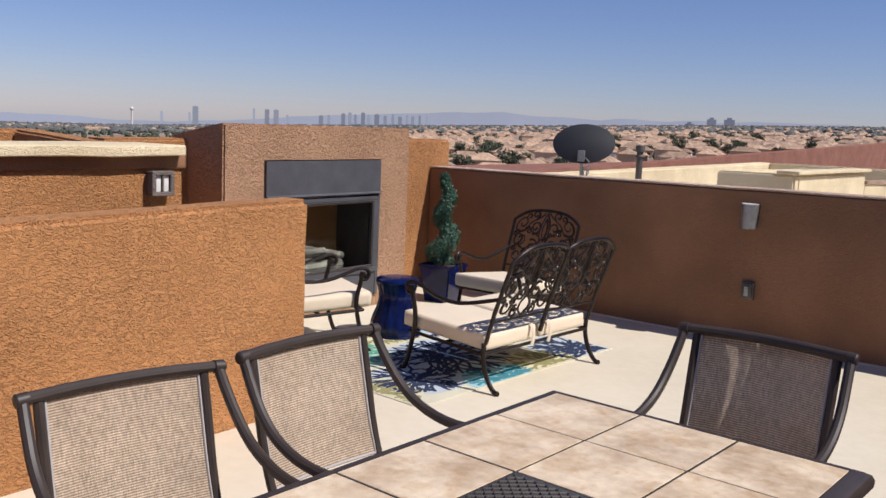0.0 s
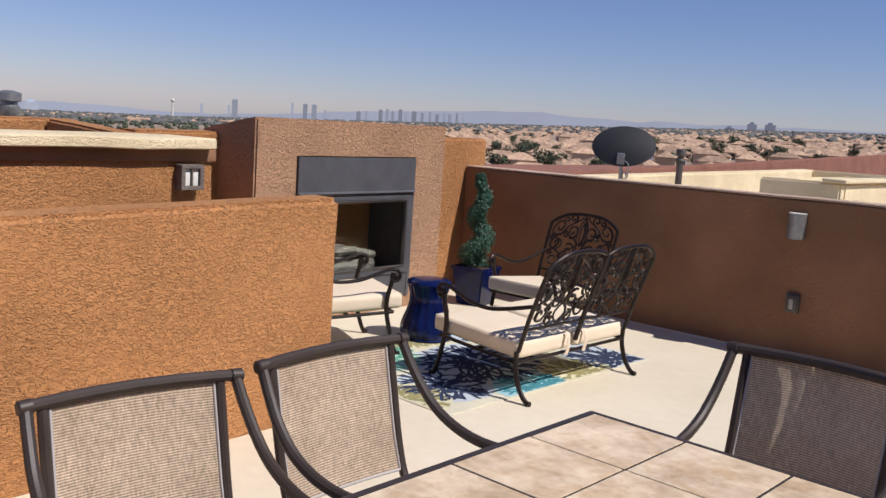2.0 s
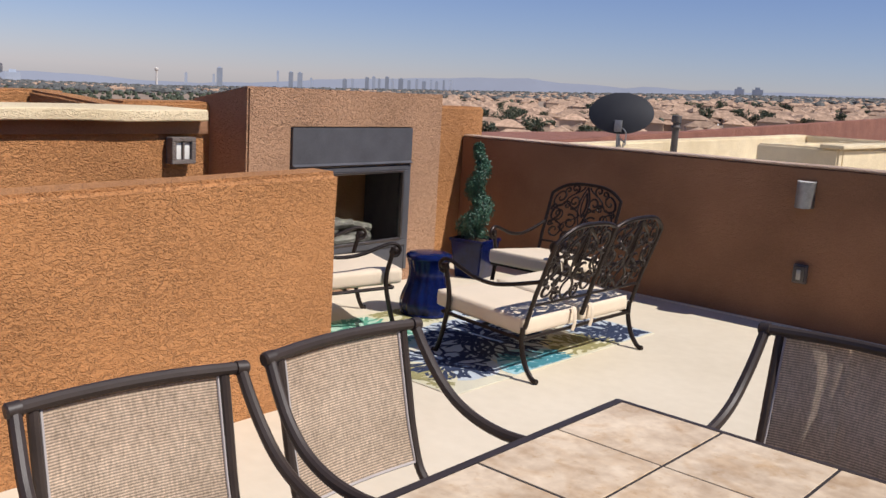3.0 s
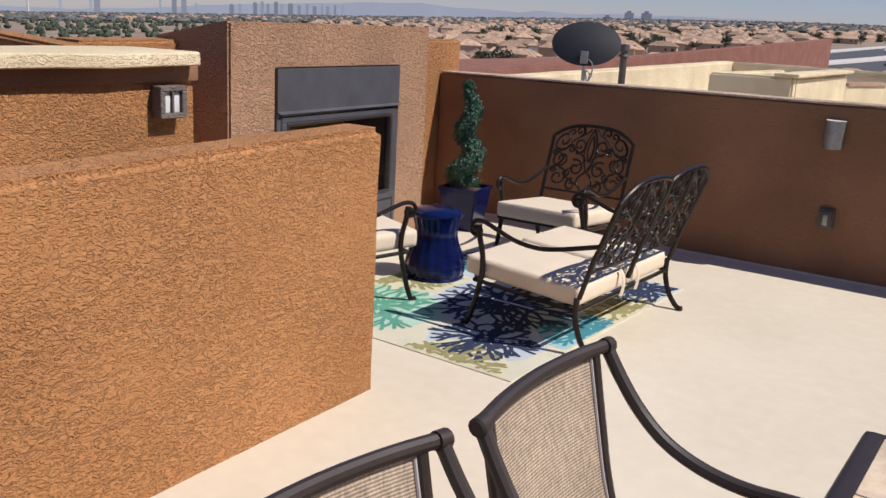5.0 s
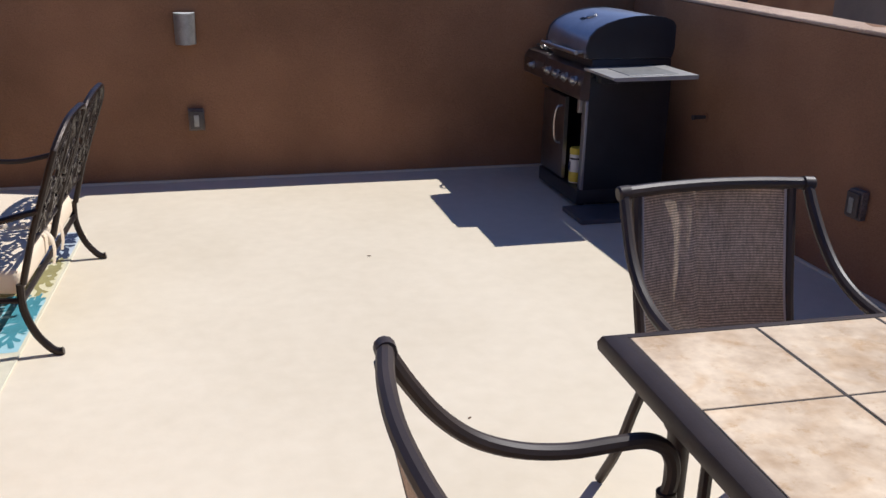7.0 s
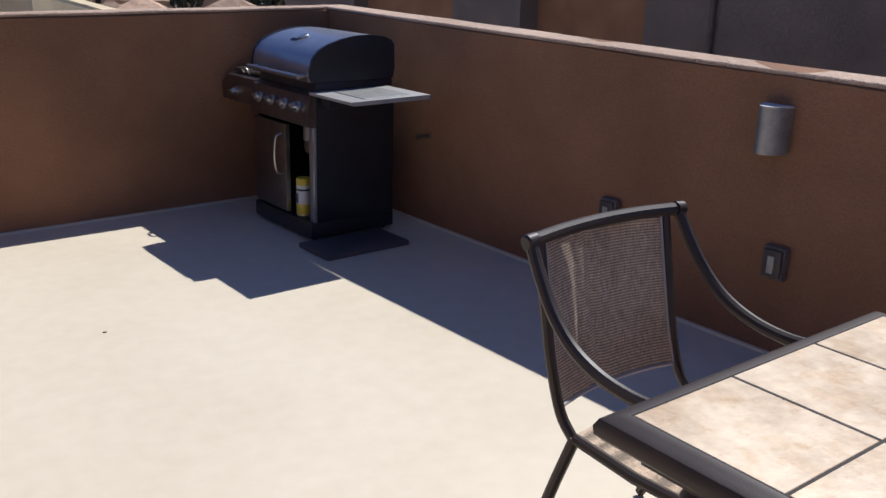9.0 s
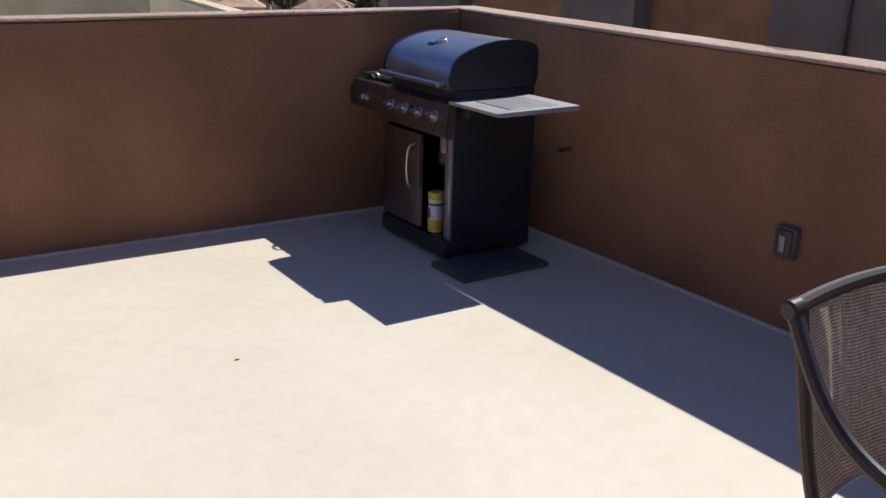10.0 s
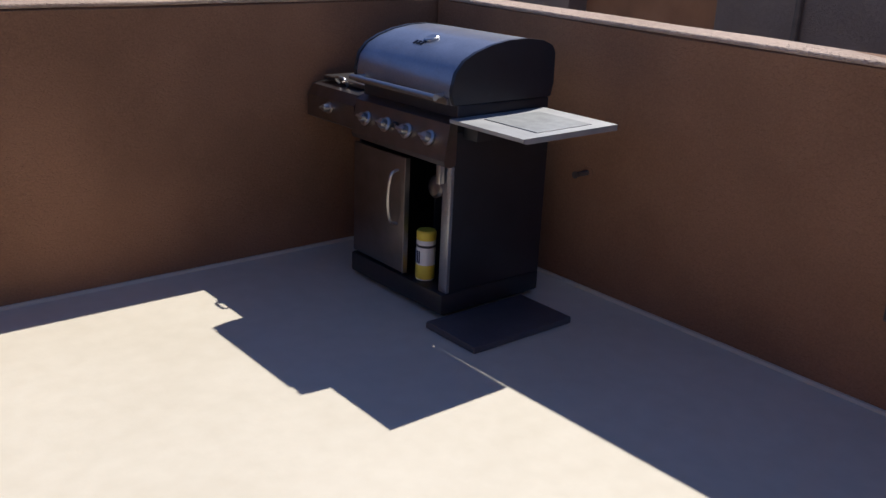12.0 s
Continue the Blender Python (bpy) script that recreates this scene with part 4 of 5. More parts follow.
for i in range(9000):
    t = rnd.random() ** 1.25
    z = 0.05 + 0.73 * t
    big = 0.13 * (1 - t) ** 0.8 + 0.056
    off = 0.045 * (1 - t) + 0.018
    a = 2 * math.pi * 2.3 * t + 2.4
    c0 = Vector((off * math.cos(a), off * math.sin(a), z))
    n = Vector((rnd.gauss(0, 1), rnd.gauss(0, 1), rnd.gauss(0, 0.6))).normalized()
    q = big * (0.72 + 0.3 * noise.noise(Vector((n.x * 2, n.y * 2, z * 14)))) * rnd.uniform(0.72, 1.03)
    pts.append((c0 + Vector((n.x * q, n.y * q, n.z * q * 0.45)), n))
bm = bmesh.new()
leaf_cloud(pts, 0.021, rnd, bm)
part("foliage", bm, M_LEAF, topiary, "small clipped leaves", False)


# ---- gas grill ----
def knob(parent, x, y, z, r=0.026, tilt=-68):
    k = part("knob", lathe([(r * 1.25, 0.0), (r * 1.25, 0.006), (r * 0.85, 0.010), (r * 0.8, 0.03), (r * 0.7, 0.034), (0.002, 0.034)], 18), M_STEEL, parent, "chrome control knob")
    k.matrix_basis = pose(x, y, z, 0, tilt, 0)
    g = part("grip", box(-0.006, 0.006, -r * 0.95, r * 0.95, 0.030, 0.044, 0.003), M_STEEL, k)
    return k


grill = thing("gas_grill", pose(0, 0, 0), "black and steel gas grill with a closed curved lid", "grill")
part("base", box(-0.47, 0.10, -1.00, -0.33, 0.022, 0.115, 0.012), M_BLACK, grill, "black base tray")
for x in (-0.42, 0.05):
    for y in (-0.95, -0.38):
        w = part("caster", lathe([(0.012, -0.012), (0.022, -0.012), (0.0235, -0.006), (0.0235, 0.006), (0.022, 0.012), (0.012, 0.012)], 16), M_BLACK, grill)
        w.matrix_basis = pose(x, y, 0.0235, 90, 0, 0)
part("side_panel", box(-0.43, 0.095, -1.0, -0.985, 0.115, 0.80, 0.004), M_BLACK, grill)
part("side_panel", box(-0.43, 0.095, -0.345, -0.33, 0.115, 0.80, 0.004), M_BLACK, grill)
part("back_panel", box(0.08, 0.095, -0.985, -0.345, 0.115, 0.80), M_BLACK, grill)
part("corner_post", box(-0.445, -0.40, -0.998, -0.945, 0.115, 0.66, 0.005), M_BLUEBLACK, grill)
d1 = part("door", box(-0.462, -0.442, -0.715, -0.335, 0.125, 0.64, 0.006), M_STEEL_DARK, grill, "smoked steel cabinet door")
hp = smooth_path([(-0.462, -0.668, 0.58), (-0.495, -0.665, 0.565), (-0.508, -0.663, 0.50), (-0.508, -0.663, 0.42), (-0.495, -0.665, 0.355), (-0.462, -0.668, 0.34)], 4)
part("handle", tube(hp, 0.0065, 8), M_STEEL, d1, "bowed chrome door handle")
part("door_edge", box(-0.464, -0.44, -0.722, -0.716, 0.125, 0.64), M_STEEL, d1)
part("inner_divider", box(-0.30, 0.08, -0.730, -0.722, 0.115, 0.66), M_BLACK, grill)
part("regulator", lathe([(0.01, 0.0), (0.045, 0.004), (0.05, 0.018), (0.04, 0.03), (0.01, 0.034)], 18), M_STEEL_DARK, grill, "gas regulator").matrix_basis = pose(-0.34, -0.80, 0.52, 0, -80, 0)
part("gas_hose", tube(smooth_path([(-0.33, -0.80, 0.52), (-0.30, -0.86, 0.42), (-0.26, -0.80, 0.34), (-0.2, -0.75, 0.42), (-0.15, -0.78, 0.6)], 5), 0.009, 7), M_BLACK, grill)
part("latch", box(-0.476, -0.452, -0.965, -0.938, 0.585, 0.665, 0.004), M_STEEL, grill, "chrome door latch")
# fire bowl, control panel
part("fire_bowl", box(-0.42, 0.09, -0.99, -0.34, 0.74, 0.905, 0.012), M_BLACK, grill)
panel = part("control_panel", prism([(-0.43, 0.855), (-0.468, 0.835), (-0.492, 0.69), (-0.485, 0.668), (-0.455, 0.660), (-0.43, 0.67)], "y", -1.005, -0.355), M_STEEL_DARK, grill, "smoked steel control panel", False)
for y in (-0.455, -0.60, -0.745, -0.895):
    knob(panel, -0.483, y, 0.765)
part("igniter", lathe([(0.014, 0), (0.014, 0.012), (0.010, 0.016), (0.002, 0.016)], 12), M_BLACK, panel).matrix_basis = pose(-0.482, -0.67, 0.775, 0, -80, 0)
# lid
lid_profile = [(-0.445, 0.905), (-0.458, 0.93), (-0.462, 0.965), (-0.445, 1.03), (-0.405, 1.075), (-0.345, 1.105), (-0.265, 1.13), (-0.17, 1.146), (-0.07, 1.15), (0.02, 1.14), (0.075, 1.118), (0.095, 1.09), (0.098, 0.96), (0.085, 0.905)]
lid = part("lid", prism(lid_profile, "y", -0.985, -0.345), M_BLUEBLACK, grill, "glossy blue-black curved lid")
for y0, y1 in ((-1.003, -0.985), (-0.345, -0.327)):
    e = prism([(x * 1.0 - 0.003, z + 0.003) for x, z in lid_profile], "y", y0, y1)
    part("end_cap", e, M_BLACK, lid)
part("handle", tube([(-0.512, -0.96, 0.938), (-0.512, -0.38, 0.938)], 0.013, 12), M_STEEL, lid, "steel lid handle")
for y in (-0.94, -0.40):
    part("bracket", tube([(-0.456, y, 0.94), (-0.512, y, 0.938)], 0.010, 10), M_STEEL, lid)
part("front_trim", box(-0.470, -0.452, -0.98, -0.35, 0.908, 0.935, 0.004), M_STEEL_DARK, lid)
gauge = part("gauge", lathe([(0.034, 0.0), (0.034, 0.008), (0.028, 0.012), (0.002, 0.010)], 20), M_STEEL, lid, "round steel thermometer")
gauge.matrix_basis = pose(-0.30, -0.66, 1.119, 0, -18, 0)
for k in range(3):
    part("badge_bar", box(-0.012, 0.012, -0.006, 0.006, 0, 0.004), M_BLACK, lid, "dark badge bar").matrix_basis = pose(-0.345, -0.645 + 0.022 * k - 0.01, 1.1055, 0, -26, 0)
# side shelf and side burner
shelf = part("side_shelf", prism([(-0.455, 0.838), (-0.475, 0.846), (-0.475, 0.859), (0.035, 0.866), (0.035, 0.842)], "y", -1.420, -1.008), M_STEEL_PALE, grill, "brushed steel side shelf", False)
tray = box(-0.36, -0.06, -1.37, -1.08, 0.0, 0.003, 0.001, 1)
for v in tray.verts:
    v.co.z += 0.8592 + 0.0137 * (v.co.x + 0.475)
part("tray", tray, M_ZINC, shelf, "dull worn inset tray")
part("shelf_bracket", box(-0.40, -0.05, -1.09, -1.008, 0.775, 0.837, 0.004), M_BLACK, grill)
sb = part("side_burner", prism([(-0.445, 0.685), (-0.478, 0.70), (-0.478, 0.80), (-0.45, 0.845), (-0.40, 0.856), (-0.02, 0.862), (-0.02, 0.70)], "y", -0.352, 0.04), M_STEEL_DARK, grill, "smoked steel side burner", False)
part("burner_lid", box(-0.40, -0.04, -0.31, 0.02, 0.862, 0.885, 0.008), M_STEEL_DARK, sb)
part("lid_handle", tube(smooth_path([(-0.41, -0.20, 0.865), (-0.43, -0.20, 0.895), (-0.43, -0.13, 0.895), (-0.41, -0.13, 0.865)], 4), 0.007, 8), M_STEEL, sb)
knob(sb, -0.478, -0.15, 0.762, 0.022, -88)
tank = thing("propane_tank", pose(-0.16, -0.862, 0.115), "dark grey propane tank standing inside the grill cabinet", "gas tank")
part("body", lathe([(0.07, 0.0), (0.095, 0.012), (0.112, 0.05), (0.114, 0.10), (0.114, 0.26), (0.108, 0.30), (0.08, 0.335), (0.03, 0.35)], 28), M_DARKMETAL, tank)
part("collar", tube([(0.06 * math.cos(a), 0.06 * math.sin(a), 0.40) for a in [2 * math.pi * k / 20 * 0.8 for k in range(21)]], 0.010, 8), M_DARKMETAL, tank, "rolled carrying collar")
part("valve", lathe([(0.012, 0.34), (0.014, 0.38), (0.022, 0.39), (0.022, 0.41), (0.004, 0.415)], 14), M_STEEL, tank)
can = thing("wipes_canister", pose(-0.40, -0.800, 0.115), "white canister with a yellow lid and label", "canister")
cb = part("body", lathe([(0.038, 0.0), (0.042, 0.004), (0.042, 0.175), (0.039, 0.182), (0.002, 0.182)], 28), M_WHITE, can)
part("lid", lathe([(0.042, 0.182), (0.043, 0.186), (0.043, 0.215), (0.038, 0.222), (0.002, 0.222)], 28), M_YELLOW, can, "yellow screw lid")
part("label_band", lathe([(0.0424, 0.008), (0.0428, 0.009), (0.0428, 0.07), (0.0424, 0.071)], 28), M_YELLOW, cb, "yellow label band")
part("label_stripe", lathe([(0.0424, 0.150), (0.0428, 0.151), (0.0428, 0.160), (0.0424, 0.161)], 28), M_BLACK, cb, "dark label stripe")
for k in range(3):
    part("label_bar", box(-0.0438, -0.0420, -0.012 + 0.012 * k, -0.006 + 0.012 * k, 0.080, 0.135), M_NAVY, cb)
matt = thing("paver_board", pose(-0.29, -1.20, 0), "dark flat board lying beside the grill", "board")
part("slab", box(-0.275, 0.27, -0.125, 0.18, 0.0, 0.030, 0.006), M_DARKMETAL, matt)

# small marks on the floor
for k, (x, y, s) in enumerate(((-1.856, -1.608, 0.008), (-1.801, -3.33, 0.006))):
    leaf = thing("dead_leaf", pose(x, y, 0, 0, 0, 40 * k), "tiny dark dry leaf scrap on the deck", "leaf", "debris on the deck")
    part("blade", box(-s, s, -s * 0.5, s * 0.5, 0.0, 0.004, 0.001), M_BARK, leaf)


# ---- outside: ground, neighbours, suburb, city, mountains ----
EYE = Vector((-0.23, -6.86))
HORIZON = ((-180, -0.3), (-90, -1.4), (-57, -0.85), (-36, -0.03), (-22, 0.58), (-13, 0.86), (-5, 0.95), (20, 1.0), (60, 0.9), (180, -0.3))


def rise(az):
    """How far the land's far edge stands above level, in degrees, by compass bearing from +y."""
    for (a, u), (b, v) in zip(HORIZON, HORIZON[1:]):
        if a <= az <= b:
            return u + (v - u) * (az - a) / (b - a)
    return 0.0


def land(x, y):
    d = Vector((x, y)) - EYE
    r = d.length
    return 1.6 + r * math.tan(radians(rise(math.degrees(math.atan2(d.x, d.y))))) - 17.6


def at(az, r):
    return EYE.x + r * math.sin(radians(az)), EYE.y + r * math.cos(radians(az))


bm = bmesh.new()
radii = [30, 60, 100, 160, 240, 340, 470, 640, 860, 1150, 1550, 2100, 2800, 3700, 4850]
grid = [[bm.verts.new((*at(az, r), land(*at(az, r)))) for az in range(-180, 180, 4)] for r in radii]
mid = bm.verts.new((EYE.x, EYE.y, -16.0))
for k in range(90):
    bm.faces.new((mid, grid[0][k], grid[0][(k + 1) % 90]))
    for a, b in zip(grid, grid[1:]):
        bm.faces.new((a[k], b[k], b[(k + 1) % 90], a[(k + 1) % 90]))
structure("ground", bm, M_GROUND, "dry tan desert ground running to the horizon", "ground")


def ribbon(name, pts, width, lift, material, label):
    """A strip of road along (x, y) points, laid over the land."""
    bm = bmesh.new()
    line = smooth_path([(x, y, 0) for x, y in pts], 10)
    rows = []
    for i, p in enumerate(line):
        d = (line[min(i + 1, len(line) - 1)] - line[max(i - 1, 0)]).normalized()
        s = Vector((-d.y, d.x, 0)) * width / 2
        rows.append([bm.verts.new((q.x, q.y, land(q.x, q.y) + lift + dz)) for q, dz in ((p + s, -2), (p + s, 0), (p, 0), (p - s, 0), (p - s, -2))])
    for a, b in zip(rows, rows[1:]):
        for k in range(4):
            bm.faces.new((a[k], a[k + 1], b[k + 1], b[k]))
    return structure(name, bm, material, label, "road")


ribbon("road_1", [(-104, 330), (-92, 480), (-86, 700), (-72, 1060)], 26, 0.9, M_ASPHALT, "grey asphalt boulevard between pale verges")
ribbon("road_2", [(-66, 330), (-52, 480), (-38, 700), (-10, 1060)], 27, 0.9, M_ASPHALT, "grey asphalt boulevard between pale verges")
ribbon("pavement_1", [(-122, 330), (-111, 480), (-104, 700), (-92, 1060)], 9, 1.3, M_CONCRETE, "pale concrete verge of the boulevard")
ribbon("pavement_2", [(-86, 330), (-73, 480), (-62, 700), (-42, 1060)], 9, 1.3, M_CONCRETE, "pale concrete median of the boulevard")
ribbon("pavement_3", [(-46, 330), (-30, 480), (-14, 700), (18, 1060)], 10, 1.3, M_CONCRETE, "pale concrete verge of the boulevard")
ribbon("road_3", [(26, 200), (30, 300), (40, 480), (52, 700), (74, 1060)], 13, 0.9, M_ASPHALT, "dark side street between trees")

# our building and the neighbours
structure("wall_building", box(-7.19, 0.57, -9.69, 0.295, -19.5, -0.201), M_STUCCO, "orange stucco storeys under the deck", "wall")
# unseen roof slab, coloured pale to bounce sun onto the cream parapets
structure("roof_neighbour", box(-11.9, -0.2, 0.42, 16.0, -18.5, -0.6), M_CONCRETE, "unseen neighbouring flat roof, coloured pale to bounce light", "roof")


def parapet(x0, x1, y0, y1, z0, tops, material, label, bevel=0.03):
    bm = wall_sloped(x0, x1, y0, y1, tops, z0, bevel)
    return tagged(part("neighbour_parapet", bm, material), label, "parapet", "neighbouring roof parapets", "structure")


cream = "cream stucco parapet of the neighbouring roof"
parapet(-12.3, -12.0, 5.0, 47.5, -19.0, (0.35, 0.35, 1.52, 1.52), M_STUCCO_SALMON, "salmon stucco parapet of a long neighbouring building")
structure("wall_salmon_end", box(-26.0, -12.3, 5.0, 47.5, -19.0, -0.4), M_STUCCO_SALMON, "salmon stucco neighbouring building", "wall")
parapet(-8.3, -8.0, 3.2, 15.9, -0.65, (0.82, 0.82, 0.93, 0.93), M_STUCCO_YELLOW, cream)
parapet(-8.0, -2.0, 15.7, 15.95, -0.65, (0.93, 0.95, 0.95, 0.93), M_STUCCO_YELLOW, cream)
parapet(-5.80, -4.60, 7.0, 7.2, -0.65, (1.035, 1.045, 1.045, 1.035), M_STUCCO_YELLOW, cream)
parapet(-4.80, -4.60, 7.2, 11.0, -0.65, (1.035, 1.035, 1.0, 1.0), M_STUCCO_YELLOW, cream)
parapet(-5.80, -4.80, 10.8, 11.0, -0.65, (1.02, 1.0, 1.0, 1.02), M_STUCCO_YELLOW, cream)
parapet(-5.80, -5.60, 7.2, 10.8, -0.65, (1.03, 1.03, 1.0, 1.0), M_STUCCO_YELLOW, cream)
lip = box(-4.86, -4.52, 6.94, 11.06, 1.046, 1.095, 0.012)
for v in lip.verts:
    v.co.z -= 0.02 * (v.co.y - 6.94) / 4.12
structure("coping_neighbour", lip, M_STUCCO_YELLOW, "cream coping on the neighbouring parapet", "trim")
skew = prism([(-4.60, 11.0), (-3.66, 14.0), (-3.86, 14.06), (-4.80, 11.0)], "z", -0.65, 0.80)
structure("wall_neighbour_return", skew, M_STUCCO_YELLOW, "cream stucco return wall on the neighbouring roof", "wall", False)
structure("trim_neighbour", prism([(-4.56, 11.02), (-4.12, 12.4), (-4.40, 12.5), (-4.84, 11.02)], "z", 0.802, 0.85), M_ROOF, "reddish board along the neighbouring wall", "trim", False)
parapet(-3.66, 3.4, 14.0, 14.2, -0.65, (0.70, 0.79, 0.79, 0.70), M_STUCCO_YELLOW, cream)
parapet(-0.25, -0.05, 0.45, 4.9, -0.65, (0.98, 0.98, 1.14, 1.14), M_STUCCO_YELLOW, cream)


def satellite_dish(m, w, h, foot, label, material):
    d = thing("satellite_dish", m, label, "satellite dish")
    bm = bmesh.new()
    rings = []
    for off, scale in ((0.0, 1.0), (0.012, 1.0)):
        for i in range(9):
            t = i / 8
            rings.append([bm.verts.new((w / 2 * t * math.cos(a), -0.09 * w * (1 - t * t) - off, h / 2 * t * math.sin(a))) if i else None for a in (2 * math.pi * k / 40 for k in range(40))])
    for base in (0, 9):
        c = bm.verts.new((0, -0.09 * w - (0.012 if base else 0), 0))
        for k in range(40):
            bm.faces.new((c, rings[base + 1][k], rings[base + 1][(k + 1) % 40]))
            for a, b in zip(rings[base + 1:base + 8], rings[base + 2:base + 9]):
                bm.faces.new((a[k], b[k], b[(k + 1) % 40], a[(k + 1) % 40]))
    for k in range(40):
        bm.faces.new((rings[8][k], rings[17][k], rings[17][(k + 1) % 40], rings[8][(k + 1) % 40]))
    part("reflector", bm, material, d).matrix_basis = pose(0, 0, 0, -28, 0, 0)
    part("mast", tube([(0, -0.13, -0.12), (0, -0.10, -0.25), (0, -0.06, -0.40), (0, -0.06, foot)], 0.022, 10), M_ZINC, d, "zinc mast")
    part("bracket", box(-0.045, 0.045, -0.16, -0.05, -0.22, -0.08, 0.01), M_ZINC, d)
    part("cable", tube(smooth_path([(0.01, -0.12, -0.14), (0.10, -0.14, -0.22), (0.09, -0.12, -0.34), (0.03, -0.10, -0.30), (0.05, -0.10, -0.42), (0.10, -0.10, -0.36), (0.06, -0.08, -0.48), (0.02, -0.08, foot)], 5), 0.008, 6), M_ZINC, d, "looped cable")
    part("feed_arm", tube([(0, -0.08, -0.2), (0, 0.2, -0.22), (0, 0.42, -0.06)], 0.014, 8), M_ZINC, d)
    part("foot", box(-0.12, 0.12, -0.18, 0.06, foot - 0.004, foot + 0.012, 0.003), M_ZINC, d)
    return d


satellite_dish(pose(-6.15, 3.42, 1.40, 0, 0, 20), 0.80, 0.56, -2.0, "charcoal satellite dish on a zinc mast", M_DISH)
satellite_dish(pose(-2.13, 4.25, 1.52, 0, 0, -60), 0.46, 0.44, -2.12, "grey satellite dish turned edge-on on a mast", M_PIPE)
satellite_dish(pose(-1.77, 9.0, 1.12, 0, 0, 10), 0.50, 0.36, -1.72, "small brown satellite dish beyond the cream parapet", M_BARK)

vp = thing("vent_pipe", pose(-7.24, 7.2, -0.6), "dark weathered vent pipe on the roof", "vent pipe")
part("pipe", lathe([(0.055, 0.0), (0.055, 1.84), (0.05, 1.84), (0.05, 1.8)], 16), M_PIPE, vp)
part("cap", lathe([(0.058, 1.83), (0.078, 1.84), (0.080, 1.93), (0.074, 1.945), (0.02, 1.95)], 18), M_PIPE, vp)
part("storm_collar", lathe([(0.056, 1.76), (0.08, 1.75), (0.08, 1.765), (0.056, 1.79)], 18), M_PIPE, vp)
vp2 = thing("vent_pipe", pose(-1.3, 9.2, -0.6), "white plastic vent pipe on the roof", "vent pipe")
part("pipe", lathe([(0.05, 0.0), (0.05, 1.78), (0.044, 1.78)], 14), M_WHITE, vp2)
part("collar", lathe([(0.05, 1.70), (0.065, 1.70), (0.065, 1.75), (0.05, 1.75)], 14), M_WHITE, vp2)
fl = thing("roof_flue", pose(-8.70, -3.05, -1.2), "round grey metal flue with a louvred cap", "flue")
part("stack", lathe([(0.065, 0.0), (0.065, 2.6)], 20), M_PIPE, fl)
part("cap", lathe([(0.07, 2.56), (0.09, 2.60), (0.09, 2.66), (0.075, 2.67), (0.075, 2.70), (0.105, 2.71), (0.105, 2.78), (0.04, 2.80)], 24), M_ZINC, fl, "ribbed cap")

# tall neighbouring building beyond the grill
EX = 7.8
for y0, y1, dx, material in ((11.1, 14.0, 0.0, M_STUCCO_GREY), (7.9, 11.1, 0.35, M_STUCCO_BROWN), (6.1, 7.9, 0.0, M_STUCCO_GREY), (3.6, 6.1, 0.4, M_STUCCO_BROWN), (-12.0, 3.6, 0.15, M_STUCCO_GREY)):
    bm = box(EX + dx, EX + 8, y0, y1, -18, 5.5)
    structure("wall_far_house", bm, material, "shaded stucco wall of a tall neighbouring building", "wall")
sill = structure("window_1", box(EX + 0.25, EX + 0.398, 4.0, 5.4, 1.22, 1.30, 0.01), M_WHITE, "pale window sill on the shaded building", "window")
part("pane", box(EX + 0.37, EX + 0.398, 4.1, 5.3, 1.305, 2.5), M_GLASSDARK, sill, "dark window pane")
dp = thing("downspout", pose(EX + 0.10, 2.4, -17.0), "grey metal downspout on the shaded wall", "downspout")
part("pipe", tube([(0, 0, 0), (0, 0, 22)], 0.045, 8), M_PIPE, dp)


